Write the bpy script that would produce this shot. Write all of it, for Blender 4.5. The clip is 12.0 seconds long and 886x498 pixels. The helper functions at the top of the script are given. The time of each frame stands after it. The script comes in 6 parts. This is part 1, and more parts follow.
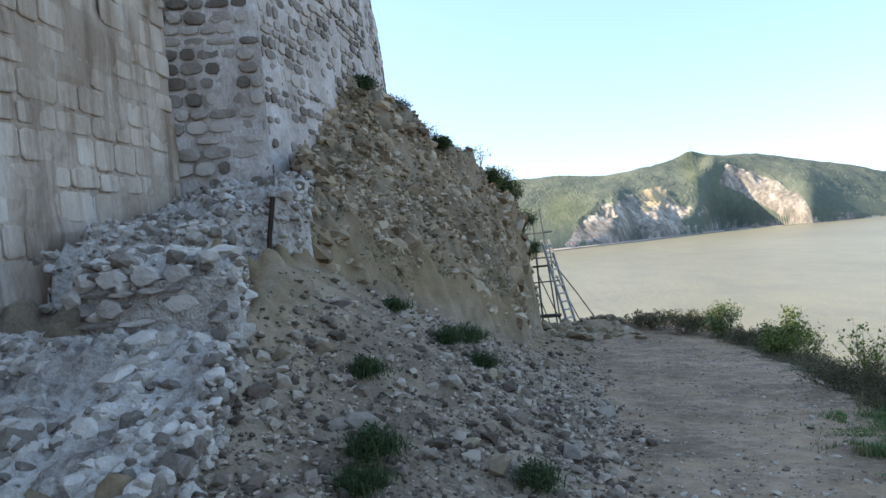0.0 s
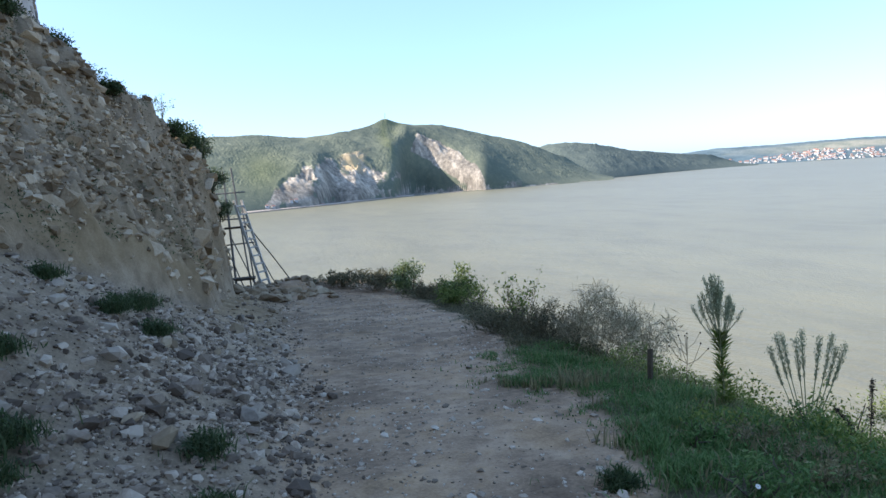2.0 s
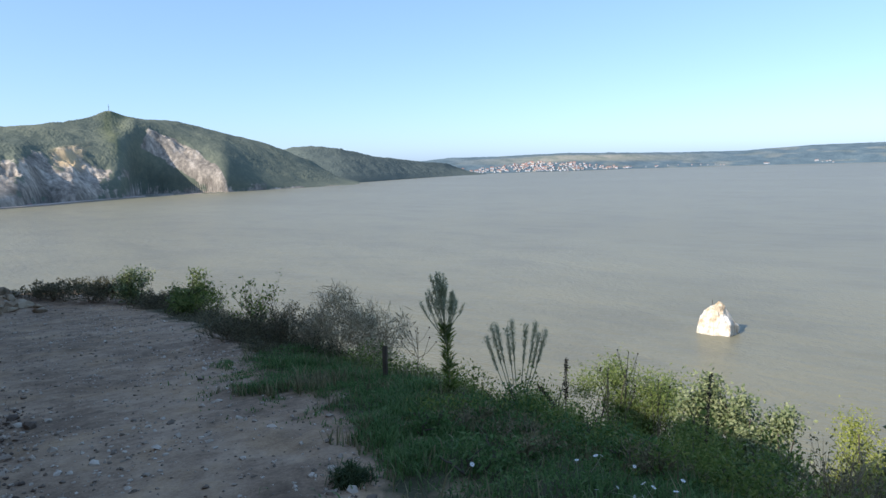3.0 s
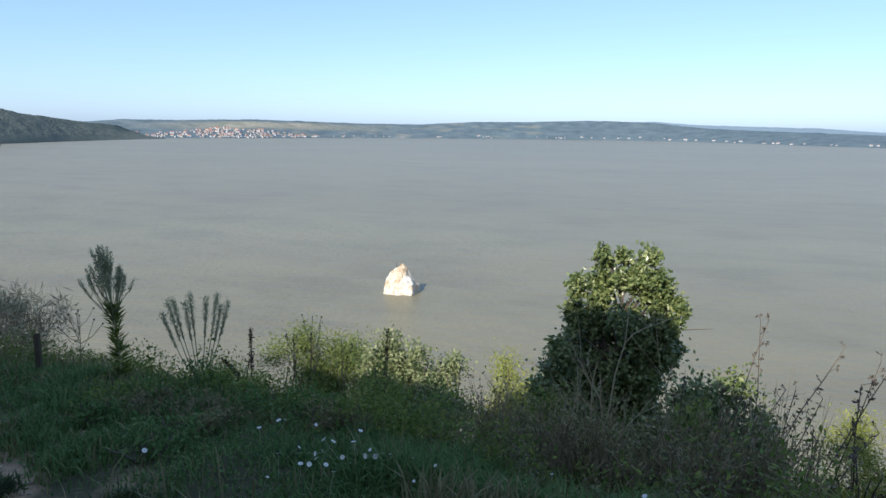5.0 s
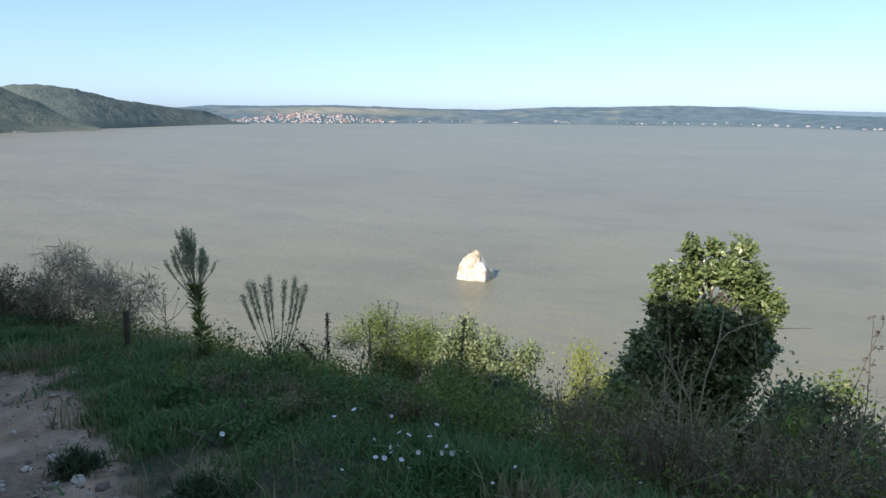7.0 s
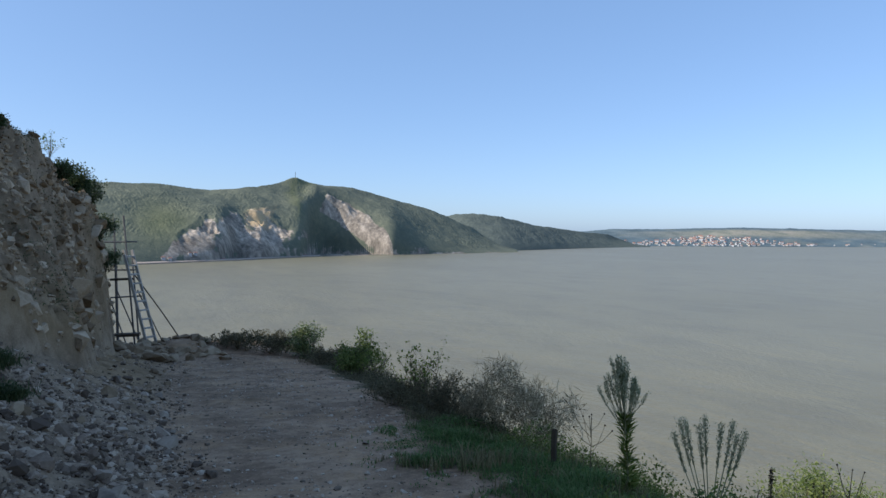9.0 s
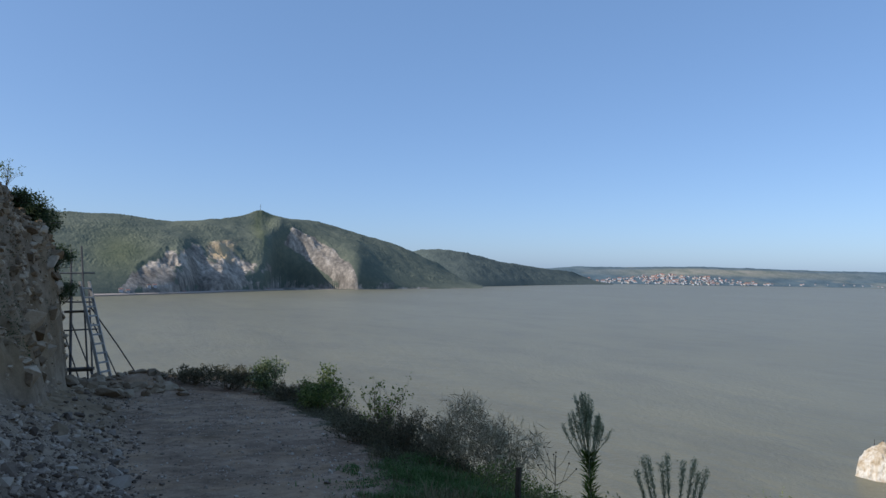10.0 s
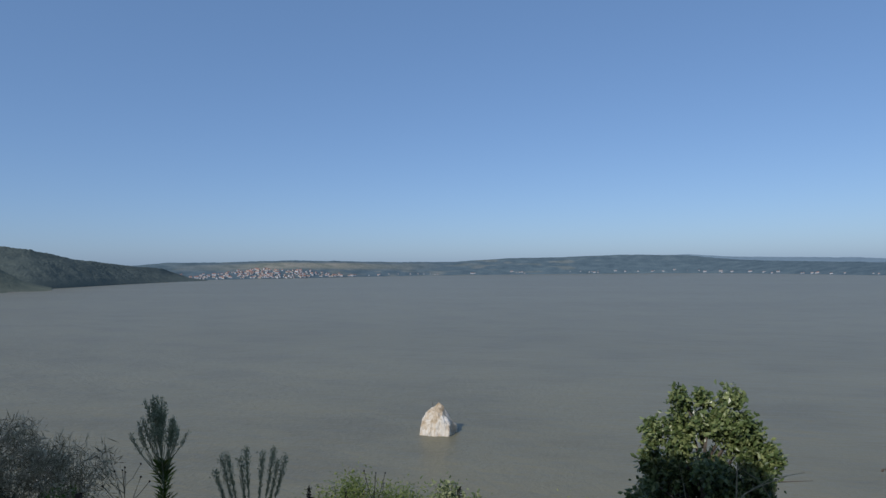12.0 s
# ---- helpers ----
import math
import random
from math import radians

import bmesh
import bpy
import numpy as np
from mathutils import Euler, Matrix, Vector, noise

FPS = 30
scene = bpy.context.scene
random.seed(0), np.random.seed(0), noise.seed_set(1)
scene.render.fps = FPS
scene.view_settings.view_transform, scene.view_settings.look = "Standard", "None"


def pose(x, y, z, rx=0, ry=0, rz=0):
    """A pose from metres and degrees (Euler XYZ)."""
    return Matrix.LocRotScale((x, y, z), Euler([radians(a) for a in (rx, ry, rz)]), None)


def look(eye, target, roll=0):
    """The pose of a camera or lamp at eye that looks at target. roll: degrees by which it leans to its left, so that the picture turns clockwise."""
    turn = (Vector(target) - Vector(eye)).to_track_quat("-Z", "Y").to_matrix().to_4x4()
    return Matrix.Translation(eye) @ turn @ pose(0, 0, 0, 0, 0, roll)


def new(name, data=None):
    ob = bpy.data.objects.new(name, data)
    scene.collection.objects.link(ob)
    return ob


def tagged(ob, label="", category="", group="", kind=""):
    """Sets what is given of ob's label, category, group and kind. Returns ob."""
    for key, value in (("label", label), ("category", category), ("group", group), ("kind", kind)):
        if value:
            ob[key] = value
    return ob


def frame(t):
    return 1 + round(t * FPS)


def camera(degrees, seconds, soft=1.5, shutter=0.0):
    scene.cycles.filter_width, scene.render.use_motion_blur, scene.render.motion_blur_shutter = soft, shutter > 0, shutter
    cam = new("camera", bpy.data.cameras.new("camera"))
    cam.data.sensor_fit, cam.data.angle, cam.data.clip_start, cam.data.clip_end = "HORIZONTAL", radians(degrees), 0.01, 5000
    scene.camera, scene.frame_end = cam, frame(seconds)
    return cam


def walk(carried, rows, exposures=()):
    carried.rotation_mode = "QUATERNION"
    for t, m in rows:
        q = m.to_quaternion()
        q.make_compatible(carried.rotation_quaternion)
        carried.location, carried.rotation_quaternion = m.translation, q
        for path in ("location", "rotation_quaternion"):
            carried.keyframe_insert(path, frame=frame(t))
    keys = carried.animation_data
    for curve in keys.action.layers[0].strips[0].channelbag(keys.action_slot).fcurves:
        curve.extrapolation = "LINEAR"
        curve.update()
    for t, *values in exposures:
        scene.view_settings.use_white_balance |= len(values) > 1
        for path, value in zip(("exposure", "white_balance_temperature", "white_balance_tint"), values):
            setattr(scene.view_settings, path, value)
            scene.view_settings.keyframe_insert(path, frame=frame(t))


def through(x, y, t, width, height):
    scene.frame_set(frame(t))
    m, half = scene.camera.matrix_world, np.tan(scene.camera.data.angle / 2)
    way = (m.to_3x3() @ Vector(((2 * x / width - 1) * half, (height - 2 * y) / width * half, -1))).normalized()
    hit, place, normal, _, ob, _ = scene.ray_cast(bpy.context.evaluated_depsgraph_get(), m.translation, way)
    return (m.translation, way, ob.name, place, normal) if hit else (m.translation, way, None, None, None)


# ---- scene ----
cam = camera(67.73, 12.0)
PATH = [
    (0, (0.008, -0.008, 1.597), (0.005, 1.992, 1.548), -4.91),
    (0.5, (0.019, -0.002, 1.587), (0.059, 1.995, 1.471), -5.23),
    (1, (0.072, -0.006, 1.581), (0.294, 1.973, 1.391), -5.00),
    (1.5, (0.128, -0.009, 1.569), (0.658, 1.907, 1.351), -4.14),
    (2, (0.196, -0.0, 1.559), (1.043, 1.797, 1.331), -3.34),
    (2.5, (0.239, -0.02, 1.544), (1.412, 1.582, 1.303), -2.25),
    (3, (0.305, -0.043, 1.527), (1.758, 1.308, 1.278), -1.51),
    (3.5, (0.32, -0.068, 1.518), (1.949, 1.065, 1.265), -1.05),
    (5.5, (0.375, -0.121, 1.51), (2.279, 0.364, 1.136), 0.87),
    (6, (0.411, -0.104, 1.507), (2.312, 0.383, 1.121), 0.74),
    (6.5, (0.449, -0.079, 1.491), (2.343, 0.429, 1.096), 0.98),
    (7, (0.5, -0.017, 1.491), (2.307, 0.745, 1.097), 0.63),
    (7.5, (0.48, 0.129, 1.492), (2.046, 1.321, 1.136), -0.91),
    (7.7, (0.465, 0.165, 1.499), (1.956, 1.464, 1.199), -0.92),
    (9.3, (0.302, 0.262, 1.57), (1.379, 1.947, 1.572), 0.41),
    (9.5, (0.296, 0.261, 1.571), (1.382, 1.941, 1.603), 0.56),
    (10, (0.302, 0.245, 1.57), (1.491, 1.852, 1.639), 1.14),
    (10.5, (0.345, 0.233, 1.562), (1.755, 1.65, 1.653), 1.39),
    (11, (0.418, 0.231, 1.551), (2.056, 1.374, 1.65), 0.89),
    (11.5, (0.491, 0.241, 1.536), (2.28, 1.13, 1.636), 0.07),
    (12, (0.56, 0.269, 1.524), (2.446, 0.932, 1.584), -0.54),
]
walk(cam, [(t, look(eye, target, roll)) for t, eye, target, roll in PATH],
     [(0, 1.42, 7150, 11.5), (1.0, 1.42, 6900, 11.5), (1.5, 1.40, 6650, 11.5), (2.0, 1.24, 6480, 11.5), (2.5, 0.97, 6330, 12), (3.5, 0.55, 6380, 12), (5.5, 0.60, 6480, 12), (6.5, 0.64, 6500, 12), (7.5, 0.72, 6600, 12), (7.7, 0.74, 6600, 12), (9.3, 0.27, 6320, 12), (9.5, 0.25, 6290, 12), (10.0, 0.0, 6150, 12), (10.5, -0.14, 6060, 12), (12, -0.48, 6030, 12)])
# ---------------------------------------------------------------- light
SUN_AZ, SUN_EL = -76.0, 34.0
world = bpy.data.worlds.new("sky")
scene.world = world
world.use_nodes = True
wn = world.node_tree
sky = wn.nodes.new("ShaderNodeTexSky")
sky.sky_type = "NISHITA"
sky.sun_disc = False
sky.sun_elevation, sky.sun_rotation = radians(SUN_EL), radians(SUN_AZ + 360)
sky.altitude, sky.air_density, sky.dust_density, sky.ozone_density = 300, 0.8, 1.3, 2.6
background = wn.nodes["Background"]
background.inputs["Strength"].default_value = 0.145
haze = wn.nodes.new("ShaderNodeMix")
haze.data_type = "RGBA"
haze.inputs["Factor"].default_value = 0.38
haze.inputs["B"].default_value = (1.7, 3.15, 5.5, 1)
wn.links.new(sky.outputs["Color"], haze.inputs["A"])
wn.links.new(haze.outputs["Result"], background.inputs["Color"])
sun = new("sun", bpy.data.lights.new("sun", "SUN"))
sun.data.energy, sun.data.angle, sun.data.color = 4.0, radians(0.5), (1.0, 0.93, 0.82)
sun_way = Vector((math.sin(radians(SUN_AZ)) * math.cos(radians(SUN_EL)), math.cos(radians(SUN_AZ)) * math.cos(radians(SUN_EL)), math.sin(radians(SUN_EL))))
sun.matrix_world = look(tuple(sun_way * 60), (0, 0, 0))

# ---------------------------------------------------------------- noise and mesh helpers
EYE, WATER = 1.6, -38.4
rng = np.random.default_rng(7)


def hashed(ix, iy, seed):
    h = (ix.astype(np.int64) * 374761393 + iy.astype(np.int64) * 668265263 + seed * 974634541) & 0xFFFFFFFF
    h = ((h ^ (h >> 13)) * 1274126177) & 0xFFFFFFFF
    return ((h ^ (h >> 16)) & 0xFFFF) / 65535.0


def vnoise(x, y, seed=0):
    """Smooth value noise, -1 to 1."""
    fx, fy = np.floor(x), np.floor(y)
    u, v = x - fx, y - fy
    u, v = u * u * (3 - 2 * u), v * v * (3 - 2 * v)
    a, b = hashed(fx, fy, seed), hashed(fx + 1, fy, seed)
    c, d = hashed(fx, fy + 1, seed), hashed(fx + 1, fy + 1, seed)
    return 2 * ((a * (1 - u) + b * u) * (1 - v) + (c * (1 - u) + d * u) * v) - 1


def fbm(x, y, scale, octaves=4, seed=0, gain=0.5):
    total, amp = 0.0, 1.0
    x, y = np.asarray(x, float) / scale, np.asarray(y, float) / scale
    for n in range(octaves):
        total = total + amp * vnoise(x + 17.3 * n, y - 9.1 * n, seed + n)
        x, y, amp = x * 2.03, y * 2.03, amp * gain
    return total


def cells(x, y, scale, seed=0):
    """Distance to the nearest of scattered points, about 0 to 1: rounded crowns when subtracted."""
    x, y = np.asarray(x, float) / scale, np.asarray(y, float) / scale
    fx, fy = np.floor(x), np.floor(y)
    best = np.full(x.shape, 9.0)
    for i in (-1, 0, 1):
        for j in (-1, 0, 1):
            px, py = fx + i + hashed(fx + i, fy + j, seed), fy + j + hashed(fx + i, fy + j, seed + 5)
            best = np.minimum(best, (x - px) ** 2 + (y - py) ** 2)
    return np.sqrt(best)


class Buf:
    """Collects vertices and faces of one mesh."""

    def __init__(self):
        self.verts, self.faces, self.n = [], [], 0

    def add(self, verts, *faces):
        verts = np.asarray(verts, float).reshape(-1, 3)
        self.verts.append(verts)
        for f in faces:
            self.faces.append(np.asarray(f, int) + self.n)
        self.n += len(verts)
        return self

    def mesh(self, name, material=None, smooth=False):
        me = bpy.data.meshes.new(name)
        verts = np.concatenate(self.verts)
        sizes = np.concatenate([np.full(len(f), f.shape[1]) for f in self.faces])
        loops = np.concatenate([f.ravel() for f in self.faces])
        me.vertices.add(len(verts))
        me.vertices.foreach_set("co", verts.ravel().astype(np.float32))
        me.loops.add(len(loops))
        me.loops.foreach_set("vertex_index", loops.astype(np.int32))
        me.polygons.add(len(sizes))
        me.polygons.foreach_set("loop_start", (np.cumsum(sizes) - sizes).astype(np.int32))
        me.update(calc_edges=True)
        me.validate()
        me.polygons.foreach_set("use_smooth", np.full(len(me.polygons), bool(smooth)))
        if material:
            me.materials.append(material)
        return me


def part(name, buf, material, parent, label="", smooth=False):
    """Links a buffer, or a mesh, as one mesh object under a thing or part."""
    ob = new(name, buf.mesh(name, material, smooth) if isinstance(buf, Buf) else buf)
    ob.parent = parent
    return tagged(ob, label) if label else ob


def thing(name, m, label, category, group="", kind=""):
    ob = new(name)
    ob.empty_display_size = 0.2
    ob.matrix_world = m
    return tagged(ob, label, category, group, kind)


def tube(points, radii, sides=5):
    """A tapered tube along points: vertices and quads."""
    p = np.asarray(points, float)
    r = np.broadcast_to(np.asarray(radii, float), (len(p),))
    d = np.gradient(p, axis=0)
    d /= np.linalg.norm(d, axis=1, keepdims=True) + 1e-9
    ref = np.where(np.abs(d[:, 2:3]) > 0.9, [[1.0, 0, 0]], [[0, 0, 1.0]])
    a = np.cross(d, ref)
    a /= np.linalg.norm(a, axis=1, keepdims=True) + 1e-9
    b = np.cross(d, a)
    ang = np.linspace(0, 2 * np.pi, sides, endpoint=False)
    ring = a[:, None] * np.cos(ang)[None, :, None] + b[:, None] * np.sin(ang)[None, :, None]
    verts = (p[:, None] + ring * r[:, None, None]).reshape(-1, 3)
    i, j = np.meshgrid(np.arange(len(p) - 1), np.arange(sides), indexing="ij")
    k = (j + 1) % sides
    faces = np.stack([i * sides + j, i * sides + k, (i + 1) * sides + k, (i + 1) * sides + j], -1).reshape(-1, 4)
    return verts, faces


def leaf_quads(p, size, r, up=0.4, wide=0.5, way=None, turned=0.0):
    """Folded lozenge leaves at the points p, turned more or less towards the daylight."""
    n = len(p)
    d = r.normal(size=(n, 3)) if way is None else way + 0.35 * r.normal(size=(n, 3))
    d[:, 2] += up
    d /= np.linalg.norm(d, axis=1, keepdims=True)
    s = np.cross(d, r.normal(size=(n, 3)) + turned * np.array([-0.75, 0.25, 0.9]))
    s /= np.linalg.norm(s, axis=1, keepdims=True) + 1e-9
    nrm = np.cross(d, s)
    ln = (size * (0.6 + 0.8 * r.random(n)))[:, None]
    w = ln * wide * 0.5
    mid = p + d * ln * 0.5
    v = np.stack([p, mid + s * w + nrm * w * 0.35, p + d * ln, mid - s * w + nrm * w * 0.35], 1).reshape(-1, 3)
    k = np.arange(n)[:, None] * 4
    return v, np.concatenate([k + [[0, 1, 2]], k + [[0, 2, 3]]])


def blades(p, height, r, lean=0.35, width=0.012):
    """Grass blades, bent, of two pieces each."""
    n = len(p)
    h = (height * (0.5 + 0.8 * r.random(n)))[:, None]
    a = r.random(n) * 2 * np.pi
    out = np.stack([np.cos(a), np.sin(a), 0 * a], 1)
    side = np.stack([-np.sin(a), np.cos(a), 0 * a], 1) * width * (0.6 + 0.8 * r.random(n))[:, None]
    bend = lean * (0.3 + r.random(n))[:, None]
    up = np.array([[0, 0, 1.0]])
    mid = p + up * h * 0.55 + out * h * bend * 0.35
    tip = p + up * h * (1 - 0.3 * bend) + out * h * bend
    v = np.stack([p - side, p + side, mid + side * 0.8, mid - side * 0.8, tip], 1).reshape(-1, 3)
    k = np.arange(n)[:, None] * 5
    return v, k + [[0, 1, 2, 3]], k + [[3, 2, 4]]


def grid_faces(nx, ny):
    i, j = np.meshgrid(np.arange(ny - 1), np.arange(nx - 1), indexing="ij")
    a = i * nx + j
    return np.stack([a, a + 1, a + nx + 1, a + nx], -1).reshape(-1, 4)


def hull_stone(seed, flat=0.75, points=13):
    """An angular stone of unit size as vertices and triangles."""
    r = np.random.default_rng(seed)
    bm = bmesh.new()
    for p in r.normal(size=(points, 3)):
        p = p / np.linalg.norm(p) * (0.8 + 0.25 * r.random())
        bm.verts.new((p[0] * 0.5 * (1 + 0.3 * r.random()), p[1] * 0.5, p[2] * 0.5 * flat))
    out = bmesh.ops.convex_hull(bm, input=bm.verts[:])
    junk = [g for g in out["geom_interior"] if isinstance(g, bmesh.types.BMVert)]
    bmesh.ops.delete(bm, geom=junk, context="VERTS")
    bmesh.ops.triangulate(bm, faces=bm.faces[:])
    bm.verts.index_update()
    v = np.array([x.co[:] for x in bm.verts])
    f = np.array([[x.index for x in y.verts] for y in bm.faces])
    bm.free()
    return v, f


STONES = [hull_stone(40 + n, 0.55 + 0.06 * n) for n in range(9)]
ROUNDED = [hull_stone(80 + n, 0.6 + 0.05 * n, 30) for n in range(8)]


def scatter_stones(buf, p, size, r, forms=None):
    """Adds turned, scaled stones at the points p."""
    forms = forms or STONES
    kinds = r.integers(0, len(forms), len(p))
    for k, (v, f) in enumerate(forms):
        q, s = p[kinds == k], size[kinds == k]
        n = len(q)
        if not n:
            continue
        a, b = r.random(n) * 2 * np.pi, (r.random(n) - 0.5) * 0.9
        ca, sa, cb, sb, o = np.cos(a), np.sin(a), np.cos(b), np.sin(b), np.zeros(n)
        rot = np.stack([np.stack([ca, -sa * cb, sa * sb], 1), np.stack([sa, ca * cb, -ca * sb], 1), np.stack([o, sb, cb], 1)], 1)
        w = np.einsum("nij,vj->nvi", rot, v) * s[:, None, None] + q[:, None]
        buf.add(w.reshape(-1, 3), (f[None] + (np.arange(n) * len(v))[:, None, None]).reshape(-1, 3))


# ---------------------------------------------------------------- materials
def nodes_of(name):
    m = bpy.data.materials.new(name)
    m.use_nodes = True
    nt = m.node_tree
    return m, nt, nt.nodes["Principled BSDF"]


def add_noise(nt, vec, scale, detail=5.0, rough=0.6):
    n = nt.nodes.new("ShaderNodeTexNoise")
    n.inputs["Scale"].default_value, n.inputs["Detail"].default_value, n.inputs["Roughness"].default_value = scale, detail, rough
    nt.links.new(vec, n.inputs["Vector"])
    return n.outputs["Fac"]


def add_ramp(nt, fac, stops):
    n = nt.nodes.new("ShaderNodeValToRGB")
    while len(n.color_ramp.elements) < len(stops):
        n.color_ramp.elements.new(0.5)
    for e, (pos, col) in zip(n.color_ramp.elements, stops):
        e.position, e.color = pos, (*col, 1) if len(col) == 3 else col
    nt.links.new(fac, n.inputs["Fac"])
    return n.outputs["Color"]


def add_mix(nt, fac, a, b, blend="MIX"):
    n = nt.nodes.new("ShaderNodeMix")
    n.data_type, n.blend_type = "RGBA", blend
    for sock, val in ((n.inputs["Factor"], fac), (n.inputs["A"], a), (n.inputs["B"], b)):
        if isinstance(val, (int, float)):
            sock.default_value = val
        elif isinstance(val, tuple):
            sock.default_value = (*val, 1)
        else:
            nt.links.new(val, sock)
    return n.outputs["Result"]


def add_math(nt, op, a, b):
    n = nt.nodes.new("ShaderNodeMath")
    n.operation = op
    for sock, val in zip(n.inputs, (a, b)):
        if isinstance(val, (int, float)):
            sock.default_value = val
        else:
            nt.links.new(val, sock)
    return n.outputs[0]


def add_bump(nt, bsdf, height, strength, distance):
    n = nt.nodes.new("ShaderNodeBump")
    n.inputs["Strength"].default_value, n.inputs["Distance"].default_value = strength, distance
    nt.links.new(height, n.inputs["Height"])
    nt.links.new(n.outputs["Normal"], bsdf.inputs["Normal"])


def place_vec(nt, stretch=None):
    out = nt.nodes.new("ShaderNodeNewGeometry").outputs["Position"]
    if stretch:
        n = nt.nodes.new("ShaderNodeVectorMath")
        n.operation = "MULTIPLY"
        n.inputs[1].default_value = stretch
        nt.links.new(out, n.inputs[0])
        out = n.outputs[0]
    return out


def island(nt):
    return nt.nodes.new("ShaderNodeNewGeometry").outputs["Random Per Island"]


def object_random(nt):
    return nt.nodes.new("ShaderNodeObjectInfo").outputs["Random"]


def grainy(name, stops, big, fine, rough=0.9, bump=0.4, depth=0.02, vary=None, spread=0.35, stretch=None, streak=0.0):
    """A mottled surface: a ramp over coarse noise, a fine grain, a shift for each piece (vary: island or object) and run-down stains (streak)."""
    m, nt, bsdf = nodes_of(name)
    vec = place_vec(nt, stretch)
    coarse, grain = add_noise(nt, vec, big, 6), add_noise(nt, vec, fine, 4, 0.7)
    fac = add_math(nt, "ADD", add_math(nt, "MULTIPLY", coarse, 0.65), add_math(nt, "MULTIPLY", grain, 0.35))
    if vary:
        fac = add_math(nt, "ADD", fac, add_math(nt, "MULTIPLY", add_math(nt, "SUBTRACT", vary(nt), 0.5), spread))
    col = add_ramp(nt, fac, stops)
    if streak:
        runs = add_noise(nt, place_vec(nt, (5.0, 5.0, 0.45)), 1.0, 5, 0.65)
        blots = add_noise(nt, place_vec(nt), 0.9, 5, 0.6)
        col = add_mix(nt, streak, col, add_ramp(nt, runs, [(0.36, (0.62, 0.57, 0.53)), (0.5, (0.95, 0.93, 0.90)), (0.64, (1.0, 1.0, 1.0))]), "MULTIPLY")
        col = add_mix(nt, streak, col, add_ramp(nt, blots, [(0.40, (0.74, 0.70, 0.66)), (0.55, (1.0, 1.0, 1.0))]), "MULTIPLY")
        col = add_mix(nt, add_math(nt, "MULTIPLY", add_ramp(nt, add_noise(nt, place_vec(nt, (3.5, 3.5, 0.5)), 0.8, 6, 0.7), [(0.54, (0, 0, 0)), (0.66, (1, 1, 1))]), streak * 0.7), col, (0.66, 0.59, 0.52))
    nt.links.new(col, bsdf.inputs["Base Color"])
    bsdf.inputs["Roughness"].default_value = rough
    bsdf.inputs["Specular IOR Level"].default_value = 0.25
    add_bump(nt, bsdf, fac, bump, depth)
    return m


def leafy(name, stops, rough=0.6, through=0.35, vary=island, gloss=0.2):
    m, nt, bsdf = nodes_of(name)
    fac = add_math(nt, "ADD", add_math(nt, "MULTIPLY", vary(nt), 0.6), add_math(nt, "MULTIPLY", add_noise(nt, place_vec(nt), 2.5), 0.4))
    col = add_ramp(nt, fac, stops)
    nt.links.new(col, bsdf.inputs["Base Color"])
    bsdf.inputs["Roughness"].default_value = rough
    bsdf.inputs["Specular IOR Level"].default_value = gloss
    if through:
        t = nt.nodes.new("ShaderNodeBsdfTranslucent")
        nt.links.new(col, t.inputs["Color"])
        mix = nt.nodes.new("ShaderNodeMixShader")
        mix.inputs[0].default_value = through
        nt.links.new(bsdf.outputs[0], mix.inputs[1])
        nt.links.new(t.outputs[0], mix.inputs[2])
        nt.links.new(mix.outputs[0], nt.nodes["Material Output"].inputs["Surface"])
    return m


